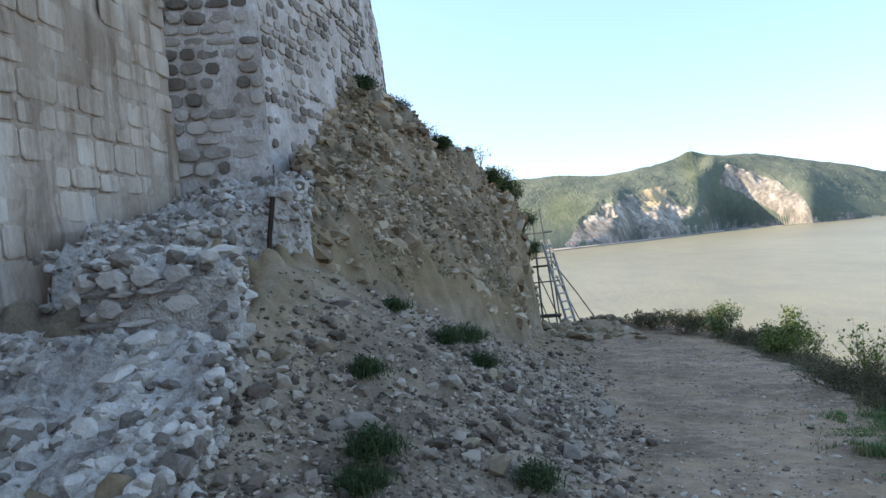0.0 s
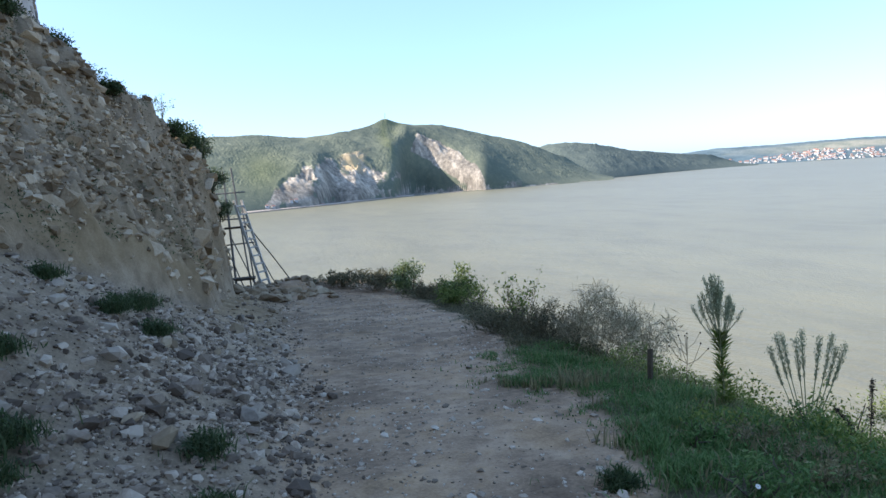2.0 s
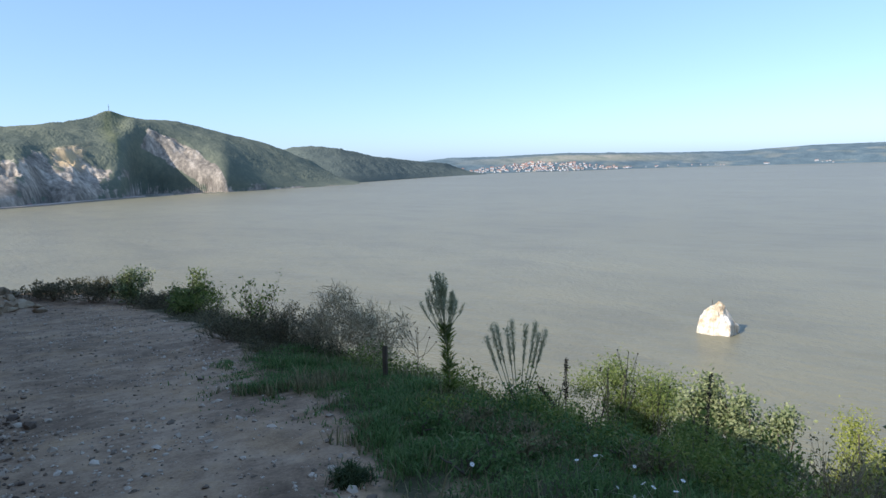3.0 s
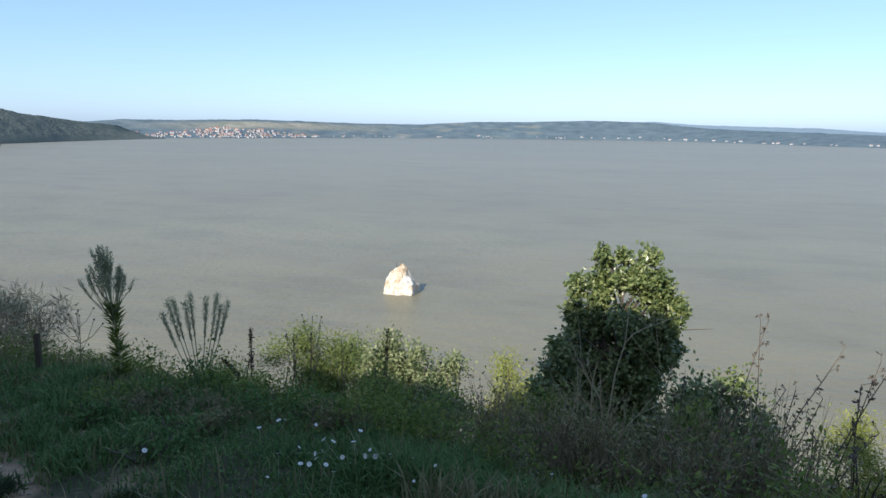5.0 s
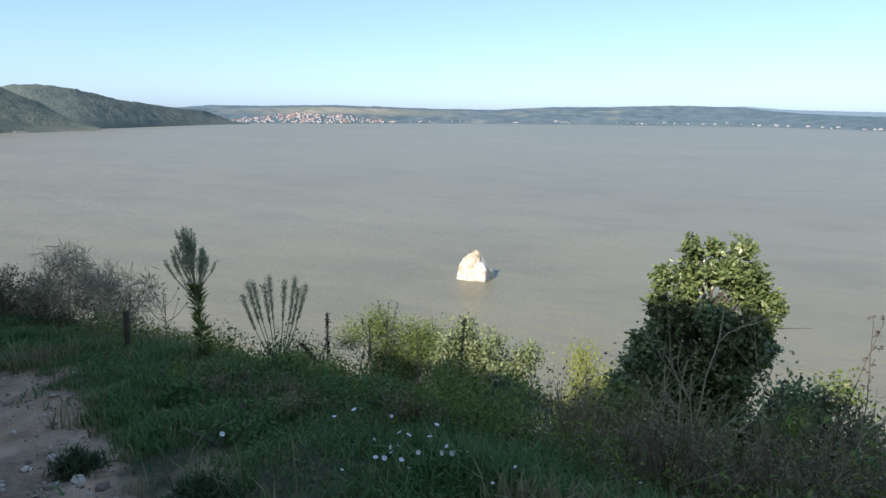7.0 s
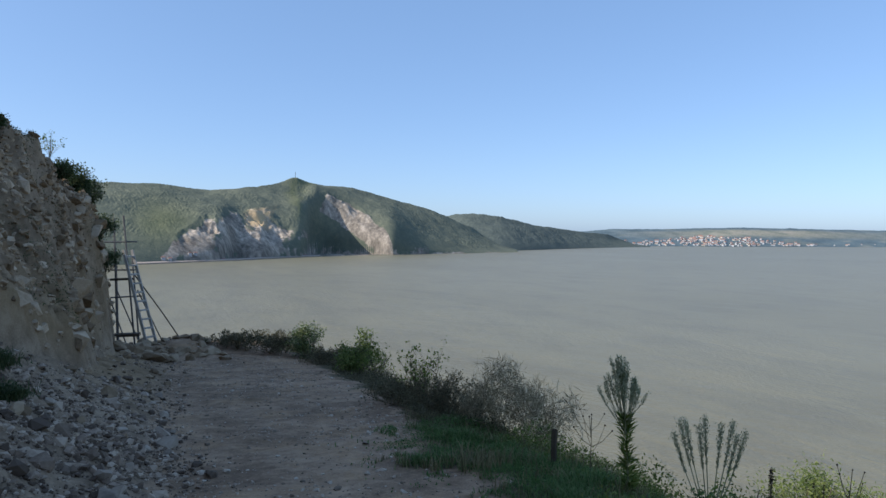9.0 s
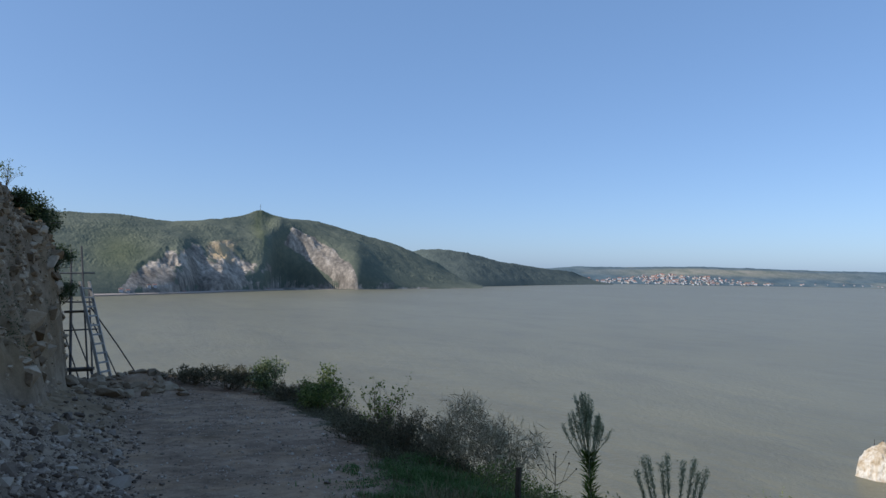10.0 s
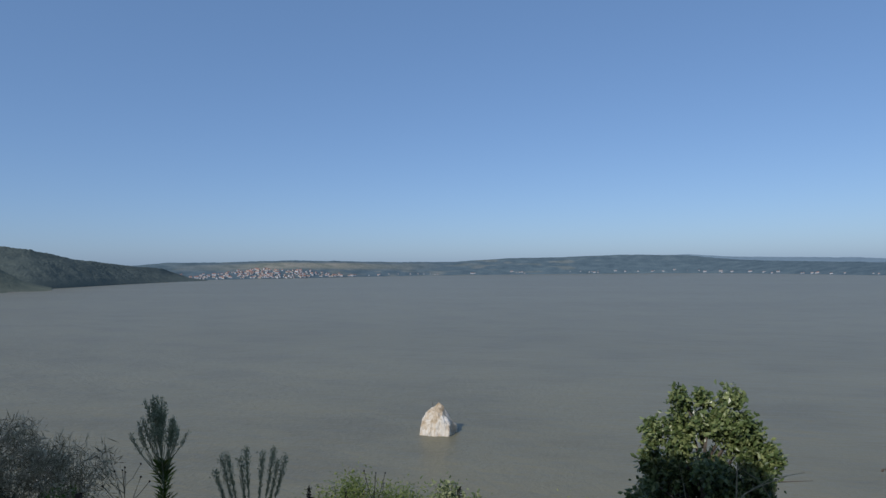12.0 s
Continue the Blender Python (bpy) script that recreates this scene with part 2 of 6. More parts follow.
def mixed_ground(name):
    """Gravel road, talus, cliff earth and turf, mixed by the zones stored on the mesh."""
    m, nt, bsdf = nodes_of(name)
    vec = place_vec(nt)
    coarse, mid, fine = add_noise(nt, vec, 0.6, 6), add_noise(nt, vec, 4.0, 6), add_noise(nt, vec, 38.0, 4, 0.7)
    fac = add_math(nt, "ADD", add_math(nt, "MULTIPLY", coarse, 0.4), add_math(nt, "ADD", add_math(nt, "MULTIPLY", mid, 0.35), add_math(nt, "MULTIPLY", fine, 0.25)))
    road = add_ramp(nt, fac, [(0.38, (0.172, 0.116, 0.072)), (0.5, (0.330, 0.228, 0.146)), (0.62, (0.485, 0.348, 0.230))])
    patch = add_ramp(nt, add_math(nt, "ADD", add_math(nt, "MULTIPLY", add_noise(nt, vec, 1.1, 5, 0.65), 0.7), add_math(nt, "MULTIPLY", add_noise(nt, vec, 9.0, 4, 0.7), 0.3)), [(0.40, (0.60, 0.58, 0.58)), (0.50, (0.93, 0.92, 0.92)), (0.60, (1.0, 0.95, 0.86))])
    road = add_mix(nt, 0.9, road, patch, "MULTIPLY")
    talus = add_ramp(nt, fac, [(0.38, (0.105, 0.076, 0.050)), (0.5, (0.231, 0.169, 0.113)), (0.62, (0.377, 0.285, 0.194))])
    earth = add_ramp(nt, fac, [(0.3, (0.118, 0.074, 0.038)), (0.5, (0.245, 0.166, 0.090)), (0.7, (0.375, 0.275, 0.165))])
    turf = add_ramp(nt, fac, [(0.38, (0.03, 0.035, 0.015)), (0.55, (0.08, 0.075, 0.04)), (0.64, (0.16, 0.13, 0.08))])
    zone = nt.nodes.new("ShaderNodeAttribute")
    zone.attribute_name = "zone"
    sep = nt.nodes.new("ShaderNodeSeparateColor")
    nt.links.new(zone.outputs["Color"], sep.inputs["Color"])
    col = add_mix(nt, sep.outputs["Blue"], road, talus)
    col = add_mix(nt, sep.outputs["Red"], col, earth)
    col = add_mix(nt, sep.outputs["Green"], col, turf)
    nt.links.new(col, bsdf.inputs["Base Color"])
    bsdf.inputs["Roughness"].default_value = 0.95
    bsdf.inputs["Specular IOR Level"].default_value = 0.2
    add_bump(nt, bsdf, fac, 0.7, 0.03)
    return m


def far_hill(name, wood, rock, sward):
    """Wooded hillside with bare rock and open grass by the mesh's zones."""
    m, nt, bsdf = nodes_of(name)
    vec = place_vec(nt)
    coarse, fine = add_noise(nt, vec, 0.012, 6), add_noise(nt, vec, 0.11, 5, 0.7)
    fac = add_math(nt, "ADD", add_math(nt, "MULTIPLY", coarse, 0.5), add_math(nt, "MULTIPLY", fine, 0.5))
    c_wood, c_sward = add_ramp(nt, fac, wood), add_ramp(nt, fac, sward)
    vec2 = place_vec(nt, (1.0, 1.0, 0.35))
    rfac = add_math(nt, "ADD", add_math(nt, "MULTIPLY", add_noise(nt, vec2, 0.03, 7), 0.5), add_math(nt, "MULTIPLY", add_noise(nt, vec2, 0.14, 6, 0.7), 0.5))
    c_rock = add_ramp(nt, rfac, rock)
    zone = nt.nodes.new("ShaderNodeAttribute")
    zone.attribute_name = "zone"
    sep = nt.nodes.new("ShaderNodeSeparateColor")
    nt.links.new(zone.outputs["Color"], sep.inputs["Color"])
    # ragged borders between wood and rock
    edge = add_math(nt, "ADD", sep.outputs["Red"], add_math(nt, "MULTIPLY", add_math(nt, "SUBTRACT", add_noise(nt, vec, 0.05, 6, 0.7), 0.5), 1.6))
    hard = add_ramp(nt, edge, [(0.42, (0, 0, 0)), (0.58, (1, 1, 1))])
    col = add_mix(nt, sep.outputs["Green"], c_wood, c_sward)
    col = add_mix(nt, hard, col, c_rock)
    ochre = add_mix(nt, sep.outputs["Blue"], col, (0.56, 0.41, 0.23))
    nt.links.new(ochre, bsdf.inputs["Base Color"])
    bsdf.inputs["Roughness"].default_value = 0.95
    bsdf.inputs["Specular IOR Level"].default_value = 0.1
    add_bump(nt, bsdf, rfac, 0.6, 4.0)
    return m


def river(name):
    m, nt, bsdf = nodes_of(name)
    vec = place_vec(nt)
    silt = add_ramp(nt, add_noise(nt, place_vec(nt, (1.0, 0.35, 1.0)), 0.006, 5), [(0.35, (0.185, 0.170, 0.111)), (0.65, (0.213, 0.197, 0.131))])
    swirl = add_ramp(nt, add_noise(nt, place_vec(nt, (1.0, 0.4, 1.0)), 0.05, 5, 0.65), [(0.38, (0.86, 0.86, 0.88)), (0.5, (1.0, 1.0, 1.0)), (0.64, (1.08, 1.06, 1.02))])
    silt = add_mix(nt, 0.8, silt, swirl, "MULTIPLY")
    nt.links.new(silt, bsdf.inputs["Base Color"])
    bsdf.inputs["Roughness"].default_value = 0.36
    bsdf.inputs["Specular IOR Level"].default_value = 0.14
    bsdf.inputs["IOR"].default_value = 1.33
    waves = add_math(nt, "ADD", add_noise(nt, place_vec(nt, (1.0, 0.45, 1.0)), 0.22, 4, 0.6), add_math(nt, "MULTIPLY", add_noise(nt, vec, 0.9, 3), 0.35))
    add_bump(nt, bsdf, waves, 0.85, 0.6)
    return m


M_GROUND = mixed_ground("earth_and_gravel")
M_RUBBLE = grainy("limestone_rubble", [(0.25, (0.094, 0.068, 0.049)), (0.5, (0.236, 0.176, 0.128)), (0.76, (0.43, 0.345, 0.262))], 3.0, 30, vary=island, spread=0.7)
M_GRAVEL = grainy("track_gravel", [(0.25, (0.17, 0.13, 0.095)), (0.5, (0.32, 0.255, 0.19)), (0.74, (0.52, 0.44, 0.35))], 3.0, 30, vary=island, spread=0.7)
M_CLIFF_ROCK = grainy("cliff_rock", [(0.25, (0.150, 0.098, 0.055)), (0.5, (0.335, 0.238, 0.145)), (0.75, (0.54, 0.42, 0.295))], 0.7, 16, bump=0.9, depth=0.08, vary=island, spread=0.5)
M_MORTAR = grainy("lime_mortar", [(0.32, (0.27, 0.215, 0.175)), (0.47, (0.50, 0.42, 0.365)), (0.64, (0.74, 0.66, 0.61))], 1.6, 20, bump=1.0, depth=0.09, stretch=(1, 1, 0.6))
M_STONE = grainy("wall_stone", [(0.25, (0.17, 0.135, 0.108)), (0.5, (0.335, 0.275, 0.228)), (0.75, (0.56, 0.48, 0.415))], 2.6, 26, bump=0.8, depth=0.04, vary=object_random, spread=0.7, streak=0.3)
M_STONE_REST = grainy("wall_stone_rest", [(0.25, (0.17, 0.135, 0.108)), (0.5, (0.335, 0.275, 0.228)), (0.75, (0.56, 0.48, 0.415))], 2.6, 26, bump=0.8, depth=0.04, vary=island, spread=0.7, streak=0.3)
M_ASHLAR = grainy("rendered_ashlar", [(0.3, (0.48, 0.37, 0.285)), (0.5, (0.63, 0.505, 0.40)), (0.72, (0.78, 0.66, 0.545))], 1.6, 18, bump=1.0, depth=0.06, vary=object_random, spread=0.25, stretch=(1.6, 1.6, 0.6), streak=0.95)
M_FOOTING = grainy("mortared_footing", [(0.36, (0.19, 0.155, 0.13)), (0.47, (0.44, 0.37, 0.31)), (0.62, (0.70, 0.62, 0.55))], 2.6, 20, bump=1.0, depth=0.16)
M_FOOT_STONE = grainy("footing_stone", [(0.3, (0.19, 0.15, 0.118)), (0.5, (0.39, 0.33, 0.272)), (0.72, (0.62, 0.54, 0.465))], 2.8, 24, bump=0.9, depth=0.06, vary=island, spread=0.55)
M_BLOCK = grainy("stub_stone", [(0.25, (0.24, 0.195, 0.165)), (0.5, (0.42, 0.355, 0.305)), (0.75, (0.62, 0.54, 0.475))], 3.0, 24, bump=0.9, depth=0.05, vary=object_random, spread=0.6)
M_WATER = river("muddy_river")
M_ISLET = grainy("pale_islet_rock", [(0.33, (0.26, 0.175, 0.09)), (0.46, (0.54, 0.44, 0.31)), (0.56, (0.70, 0.65, 0.56)), (0.70, (0.78, 0.74, 0.68))], 0.42, 2.2, bump=1.0, depth=0.6, stretch=(1, 1, 0.4))
M_GRASS = leafy("meadow_grass", [(0.15, (0.058, 0.118, 0.034)), (0.5, (0.105, 0.190, 0.055)), (0.85, (0.190, 0.262, 0.100))])
M_DRYGRASS = leafy("dry_grass", [(0.15, (0.111, 0.100, 0.049)), (0.5, (0.210, 0.186, 0.094)), (0.85, (0.333, 0.292, 0.155))])
M_DARKWEED = leafy("rubble_weed", [(0.15, (0.034, 0.058, 0.024)), (0.5, (0.062, 0.092, 0.036)), (0.85, (0.120, 0.140, 0.066))])
M_BRUSH = leafy("dark_brush", [(0.15, (0.062, 0.058, 0.034)), (0.5, (0.118, 0.108, 0.062)), (0.85, (0.195, 0.180, 0.100))])
M_SCRUB = leafy("brown_scrub", [(0.15, (0.098, 0.090, 0.052)), (0.5, (0.190, 0.170, 0.100)), (0.85, (0.300, 0.270, 0.165))])
M_UNDER = leafy("undergrowth_leaf", [(0.15, (0.077, 0.114, 0.029)), (0.5, (0.150, 0.216, 0.048)), (0.85, (0.299, 0.317, 0.088))])
M_OAK = leafy("oak_leaf", [(0.12, (0.055, 0.088, 0.028)), (0.5, (0.125, 0.170, 0.055)), (0.85, (0.34, 0.375, 0.155))], 0.32, 0.25, gloss=0.5)
M_BRIGHT = leafy("bright_leaf", [(0.15, (0.075, 0.118, 0.034)), (0.5, (0.150, 0.200, 0.056)), (0.85, (0.275, 0.310, 0.100))], 0.5)
M_PALE = leafy("pale_leaf", [(0.15, (0.114, 0.158, 0.069)), (0.5, (0.229, 0.269, 0.126)), (0.85, (0.415, 0.434, 0.239))], 0.5)
M_YELLOW = leafy("yellow_leaf", [(0.15, (0.170, 0.199, 0.042)), (0.5, (0.288, 0.321, 0.072)), (0.85, (0.432, 0.444, 0.132))], 0.5)
M_WEED = leafy("weed_green", [(0.15, (0.179, 0.208, 0.127)), (0.5, (0.355, 0.385, 0.235)), (0.85, (0.606, 0.561, 0.394))])
M_TWIG = leafy("dry_twig", [(0.15, (0.117, 0.094, 0.058)), (0.5, (0.208, 0.169, 0.104)), (0.85, (0.325, 0.273, 0.166))], 0.8, 0)
M_PALETWIG = leafy("pale_twig", [(0.15, (0.220, 0.184, 0.119)), (0.5, (0.363, 0.313, 0.204)), (0.85, (0.517, 0.454, 0.297))], 0.8, 0)
M_SEED = leafy("seed_head", [(0.15, (0.035, 0.026, 0.02)), (0.85, (0.09, 0.07, 0.05))], 0.8, 0)
M_BARK = grainy("bark", [(0.3, (0.06, 0.05, 0.04)), (0.7, (0.17, 0.14, 0.11))], 6, 40, stretch=(1, 1, 0.3))
M_PETAL = leafy("white_petal", [(0.1, (0.72, 0.72, 0.70)), (0.9, (0.85, 0.85, 0.83))], 0.6, 0.2)
M_CENTRE = grainy("flower_centre", [(0.3, (0.45, 0.36, 0.10)), (0.7, (0.6, 0.5, 0.18))], 40, 200)
M_STEEL = grainy("grey_steel", [(0.3, (0.100, 0.096, 0.092)), (0.7, (0.180, 0.173, 0.166))], 6, 60, rough=0.5)
M_LADDER = grainy("ladder_wood", [(0.3, (0.299, 0.275, 0.244)), (0.7, (0.484, 0.456, 0.412))], 5, 50, rough=0.7)
M_RUST = grainy("rusty_iron", [(0.3, (0.025, 0.018, 0.014)), (0.7, (0.07, 0.045, 0.03))], 8, 60, rough=0.85)
M_PLANK = grainy("dark_plank", [(0.3, (0.05, 0.04, 0.03)), (0.7, (0.14, 0.11, 0.08))], 4, 40)
M_ROPE = grainy("rope", [(0.3, (0.06, 0.055, 0.05)), (0.7, (0.12, 0.11, 0.10))], 10, 80)
WOOD = [(0.30, (0.088, 0.106, 0.084)), (0.5, (0.130, 0.145, 0.108)), (0.70, (0.198, 0.204, 0.140))]
LIME = [(0.38, (0.125, 0.110, 0.092)), (0.5, (0.285, 0.246, 0.200)), (0.61, (0.53, 0.455, 0.370))]
SWARD = [(0.3, (0.115, 0.132, 0.066)), (0.7, (0.207, 0.209, 0.110))]
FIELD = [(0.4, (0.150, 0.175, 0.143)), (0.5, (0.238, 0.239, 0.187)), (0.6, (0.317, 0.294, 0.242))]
M_HILL = far_hill("wooded_hill", WOOD, LIME, SWARD)
# haze over the farther spur is painted in as bluer, greyer wood
M_HAZY_SPUR = far_hill("hazy_wooded_spur", [(0.30, (0.070, 0.088, 0.080)), (0.5, (0.094, 0.114, 0.100)), (0.70, (0.130, 0.148, 0.124))], LIME, SWARD)
# distance haze is painted into these wood and field colours, palest on the ridge
M_HAZY_BANK = far_hill("far_bank", [(0.36, (0.068, 0.102, 0.118)), (0.5, (0.104, 0.147, 0.166)), (0.64, (0.150, 0.196, 0.205))], LIME, FIELD)
M_HAZY_RIDGE = far_hill("hazy_ridge", [(0.3, (0.150, 0.210, 0.250)), (0.5, (0.175, 0.240, 0.285)), (0.7, (0.200, 0.265, 0.305))], LIME, FIELD)
# white walls carry the distance haze in their colour, dimmed and slightly blue
M_HOUSE = [grainy("house_wall" + s, [(0.3, a), (0.7, b)], 0.4, 3) for s, a, b in (("_white", (0.37, 0.39, 0.41), (0.52, 0.53, 0.54)), ("_cream", (0.40, 0.38, 0.34), (0.52, 0.49, 0.43)), ("_grey", (0.4, 0.39, 0.37), (0.52, 0.5, 0.48)))]
M_ROOF = [grainy("roof_tile" + s, [(0.3, a), (0.7, b)], 0.5, 3) for s, a, b in (("_red", (0.234, 0.132, 0.111), (0.324, 0.198, 0.156)), ("_brown", (0.144, 0.088, 0.072), (0.216, 0.143, 0.117)))]
M_PANE = grainy("dark_pane", [(0.3, (0.02, 0.025, 0.03)), (0.7, (0.05, 0.055, 0.06))], 1, 5, rough=0.2)

# ---------------------------------------------------------------- lie of the land
# the near site is laid out in paces of 0.6 m, with the eye at EYE
PACE = 0.6
Y_BASE = [-60, 2, 4, 6, 8, 10, 12, 14.5, 18.5, 19.9, 27, 35.5, 38, 41, 45, 80]
X_BASE = [-6, -4.0, -2.6, -2.4, -2.5, -2.6, -2.3, -1.0, 1.6, 2.3, 3.5, 5.0, 5.0, 4, -1, -30]
Z_BASE = [0.5, -0.6, -0.6, -0.4, 0.3, 1.2, 1.1, 0.2, -1.5, -2.2, -3.0, -3.9, -4.2, -5, -8, -25]
Y_LEFT = [-60, 4, 7, 9.4, 11.7, 15, 20, 26.7, 36, 80]
X_LEFT = [0.2, 0.8, 1.5, 1.95, 2.5, 2.95, 4.0, 5.5, 6.8, 6.8]
Y_RIGHT = [-60, 1, 3.2, 4.2, 4.9, 5.8, 6.9, 8.8, 11.0, 12.1, 15, 17.5, 25.5, 32, 40, 80]
X_RIGHT = [3.4, 3.6, 3.9, 4.4, 5.0, 5.6, 6.1, 6.0, 6.3, 7.0, 8.8, 9.7, 11.5, 12.5, 12, 12]
Y_CREST = [-60, -4, 0, 3, 6, 10, 13.5, 18, 24, 31, 38, 80]
X_CREST = [4.8, 4.9, 5.7, 7.4, 8.6, 9.5, 10.5, 12, 13.6, 14.8, 14.0, 11.0]


def road_height(x, y):
    return -0.91 - 0.05 * np.clip(x, -12, 14) - 0.105 * (28.0 - np.logaddexp(0, (28.0 - np.clip(y, -40, 99)) / 3.0) * 3.0)


def land(x, y, rough=1.0):
    """Height of the ground and its zones: cliff, turf, talus."""
    x, y = np.asarray(x, float), np.asarray(y, float)
    wob = 0.25 * fbm(x, y, 1.6, 3, 11)
    xb, zb = np.interp(y, Y_BASE, X_BASE), np.interp(y, Y_BASE, Z_BASE)
    xl, xr = np.interp(y, Y_LEFT, X_LEFT), np.interp(y, Y_RIGHT, X_RIGHT)
    road = road_height(x, y)
    # rubble heap leaning on the cliff foot
    u = np.clip((x - xb) / np.maximum(xl + 0.5 - xb, 0.5), 0, 1)
    heap = np.maximum(zb - road, 0) * (1 - u) ** 1.25
    z = road + heap
    # cliff behind its foot line
    s = np.maximum(xb - x + 0.6 * wob, 0) * 0.84
    steep = np.interp(y, [10.6, 12.2, 15, 19, 24, 28, 32], [0.0, 1.15, 1.25, 1.6, 2.8, 5.0, 9.0])
    face = zb + steep * s + 0.55 * np.clip(s / 0.5, 0, 1) * np.clip(steep, 0, 1)
    face = face - 9 * np.clip((-0.204 * y - x - 0.55 * np.clip(13.2 - y, 0, 1)) / 0.6, 0, 1) * (y < 17.2) * np.clip(steep, 0, 1)
    cap = np.interp(x, [-40, -6, -1.8, -0.16, 2.2, 4.4, 5.0], [10.5, 7.9, 6.45, 5.1, 3.2, 1.75, 1.1]) + 0.18 * fbm(x, y, 1.3, 4, 3)
    ledges = 0.38 * fbm(x, y + z, 1.0, 4, 23) + 0.30 * np.abs(fbm(x + 0.5 * y, y, 0.42, 3, 31)) + 0.12 * (np.round(4 * fbm(x, y, 0.7, 2, 33)) / 4)
    top = np.minimum(face, cap - 0.35 * np.maximum(y - np.interp(x, [-1.8, 4.6], [27.0, 35.0]), 0) ** 1.3)
    on_cliff = np.clip(s / 0.25, 0, 1)
    z = np.where(s > 0, np.maximum(top, z) + ledges * on_cliff * rough, z)
    # mound of stones at the road's end
    z = z + 0.5 * np.exp(-(((x - 8.0) / 1.7) ** 2 + ((y - 35.2) / 1.2) ** 2))
    # the drop to the river past the crest
    e = np.maximum(x - np.interp(y, Y_CREST, X_CREST) + 0.5 * wob, (y - 39.5) * 1.1)
    fall = np.where(e > -2, np.logaddexp(0, e / 0.7) * 0.7, 0)
    z = z - 0.9 * fall
    # worn ruts, verge, stony unevenness
    heapy = np.clip(heap / 0.5, 0, 1) * (s <= 0)
    z = z + rough * (0.035 * fbm(x, y, 0.8, 4, 7) + 0.07 * heapy * fbm(x, y, 0.5, 4, 9))
    z = np.maximum(z, -71.0)
    turf = np.clip((x - xr + 0.1 + 0.6 * fbm(x, y, 0.9, 4, 41) + 0.35 * fbm(x, y, 0.22, 3, 43)) / 0.8, 0, 1) * (y < 60)
    band = np.exp(-((s / np.interp(y, [12, 20, 30], [1.3, 1.0, 0.6])) ** 2)) * 0.75 + 0.2 + 0.25 * fbm(x, y + z, 1.5, 3, 37)
    red = np.where(s > 0, np.clip(band, 0, 1) * on_cliff, 0.8 * np.clip((y - 15) / 8, 0, 1) * np.clip(heap / 0.35, 0, 1))
    red = np.maximum(red, np.where(s > 0, 0, 0.6 * np.exp(-((x - xb - 0.2) / 0.55) ** 2) * np.clip((y - 7.6) / 0.8, 0, 1) * np.clip((14.5 - y) / 2, 0, 1)))
    turf = turf * (1 - 0.9 * np.exp(-(((x - 5.9) / 0.4) ** 2 + ((y - 5.35) / 0.16) ** 2)))
    turf = np.clip(turf, 0, 1)
    return z, red, turf, np.where(s > 0, 1.0, np.clip(heapy + 0.5 * (x < xl), 0, 1))


def height(x, y):
    return land(x, y)[0]


def zone_paint(me, r, g, b):
    at = me.attributes.new("zone", "FLOAT_COLOR", "POINT")
    at.data.foreach_set("color", np.stack([r, g, b, np.ones_like(r)], -1).ravel().astype(np.float32))


def build_ground():
    xs = np.unique(np.concatenate([np.linspace(-75, -9, 16), np.arange(-9, 6, 0.075), np.arange(6, 12, 0.12), 12 * (130 / 12) ** np.linspace(0, 1, 60)]))
    ys = np.unique(np.concatenate([np.linspace(-70, -6, 18), np.arange(-6, 2, 0.25), np.arange(2, 20, 0.085), np.arange(20, 41, 0.14), np.linspace(41, 50, 26), np.linspace(52, 130, 24)]))
    gx, gy = np.meshgrid(xs, ys)
    z, cliff, turf, heap = land(gx.ravel(), gy.ravel())
    buf = Buf().add(np.stack([gx.ravel(), gy.ravel(), z], 1), grid_faces(len(xs), len(ys)))
    me = buf.mesh("ground", M_GROUND, True)
    zone_paint(me, cliff, turf, heap)
    return tagged(new("ground", me), "pale gravel track, rubble slope and earth cliff above the river", "ground", kind="structure")


# river
az, rr = np.radians(np.linspace(-180, 180, 145)), np.concatenate([[2], 40 * (4900 / 40) ** np.linspace(0, 1, 40)])
ga, gr = np.meshgrid(az, rr)
buf = Buf().add(np.stack([gr.ravel() * np.sin(ga.ravel()), gr.ravel() * np.cos(ga.ravel()), np.full(ga.size, WATER)], 1), grid_faces(len(az), len(rr))[:, ::-1])
tagged(new("water", buf.mesh("water", M_WATER, True)), "broad muddy grey-brown river with small ripples", "river", kind="structure")


# ---------------------------------------------------------------- far hills
def bump1(x, c, w):
    return np.exp(-(((x - c) / w) ** 2))


def smooth(t):
    t = np.clip(t, 0, 1)
    return t * t * (3 - 2 * t)


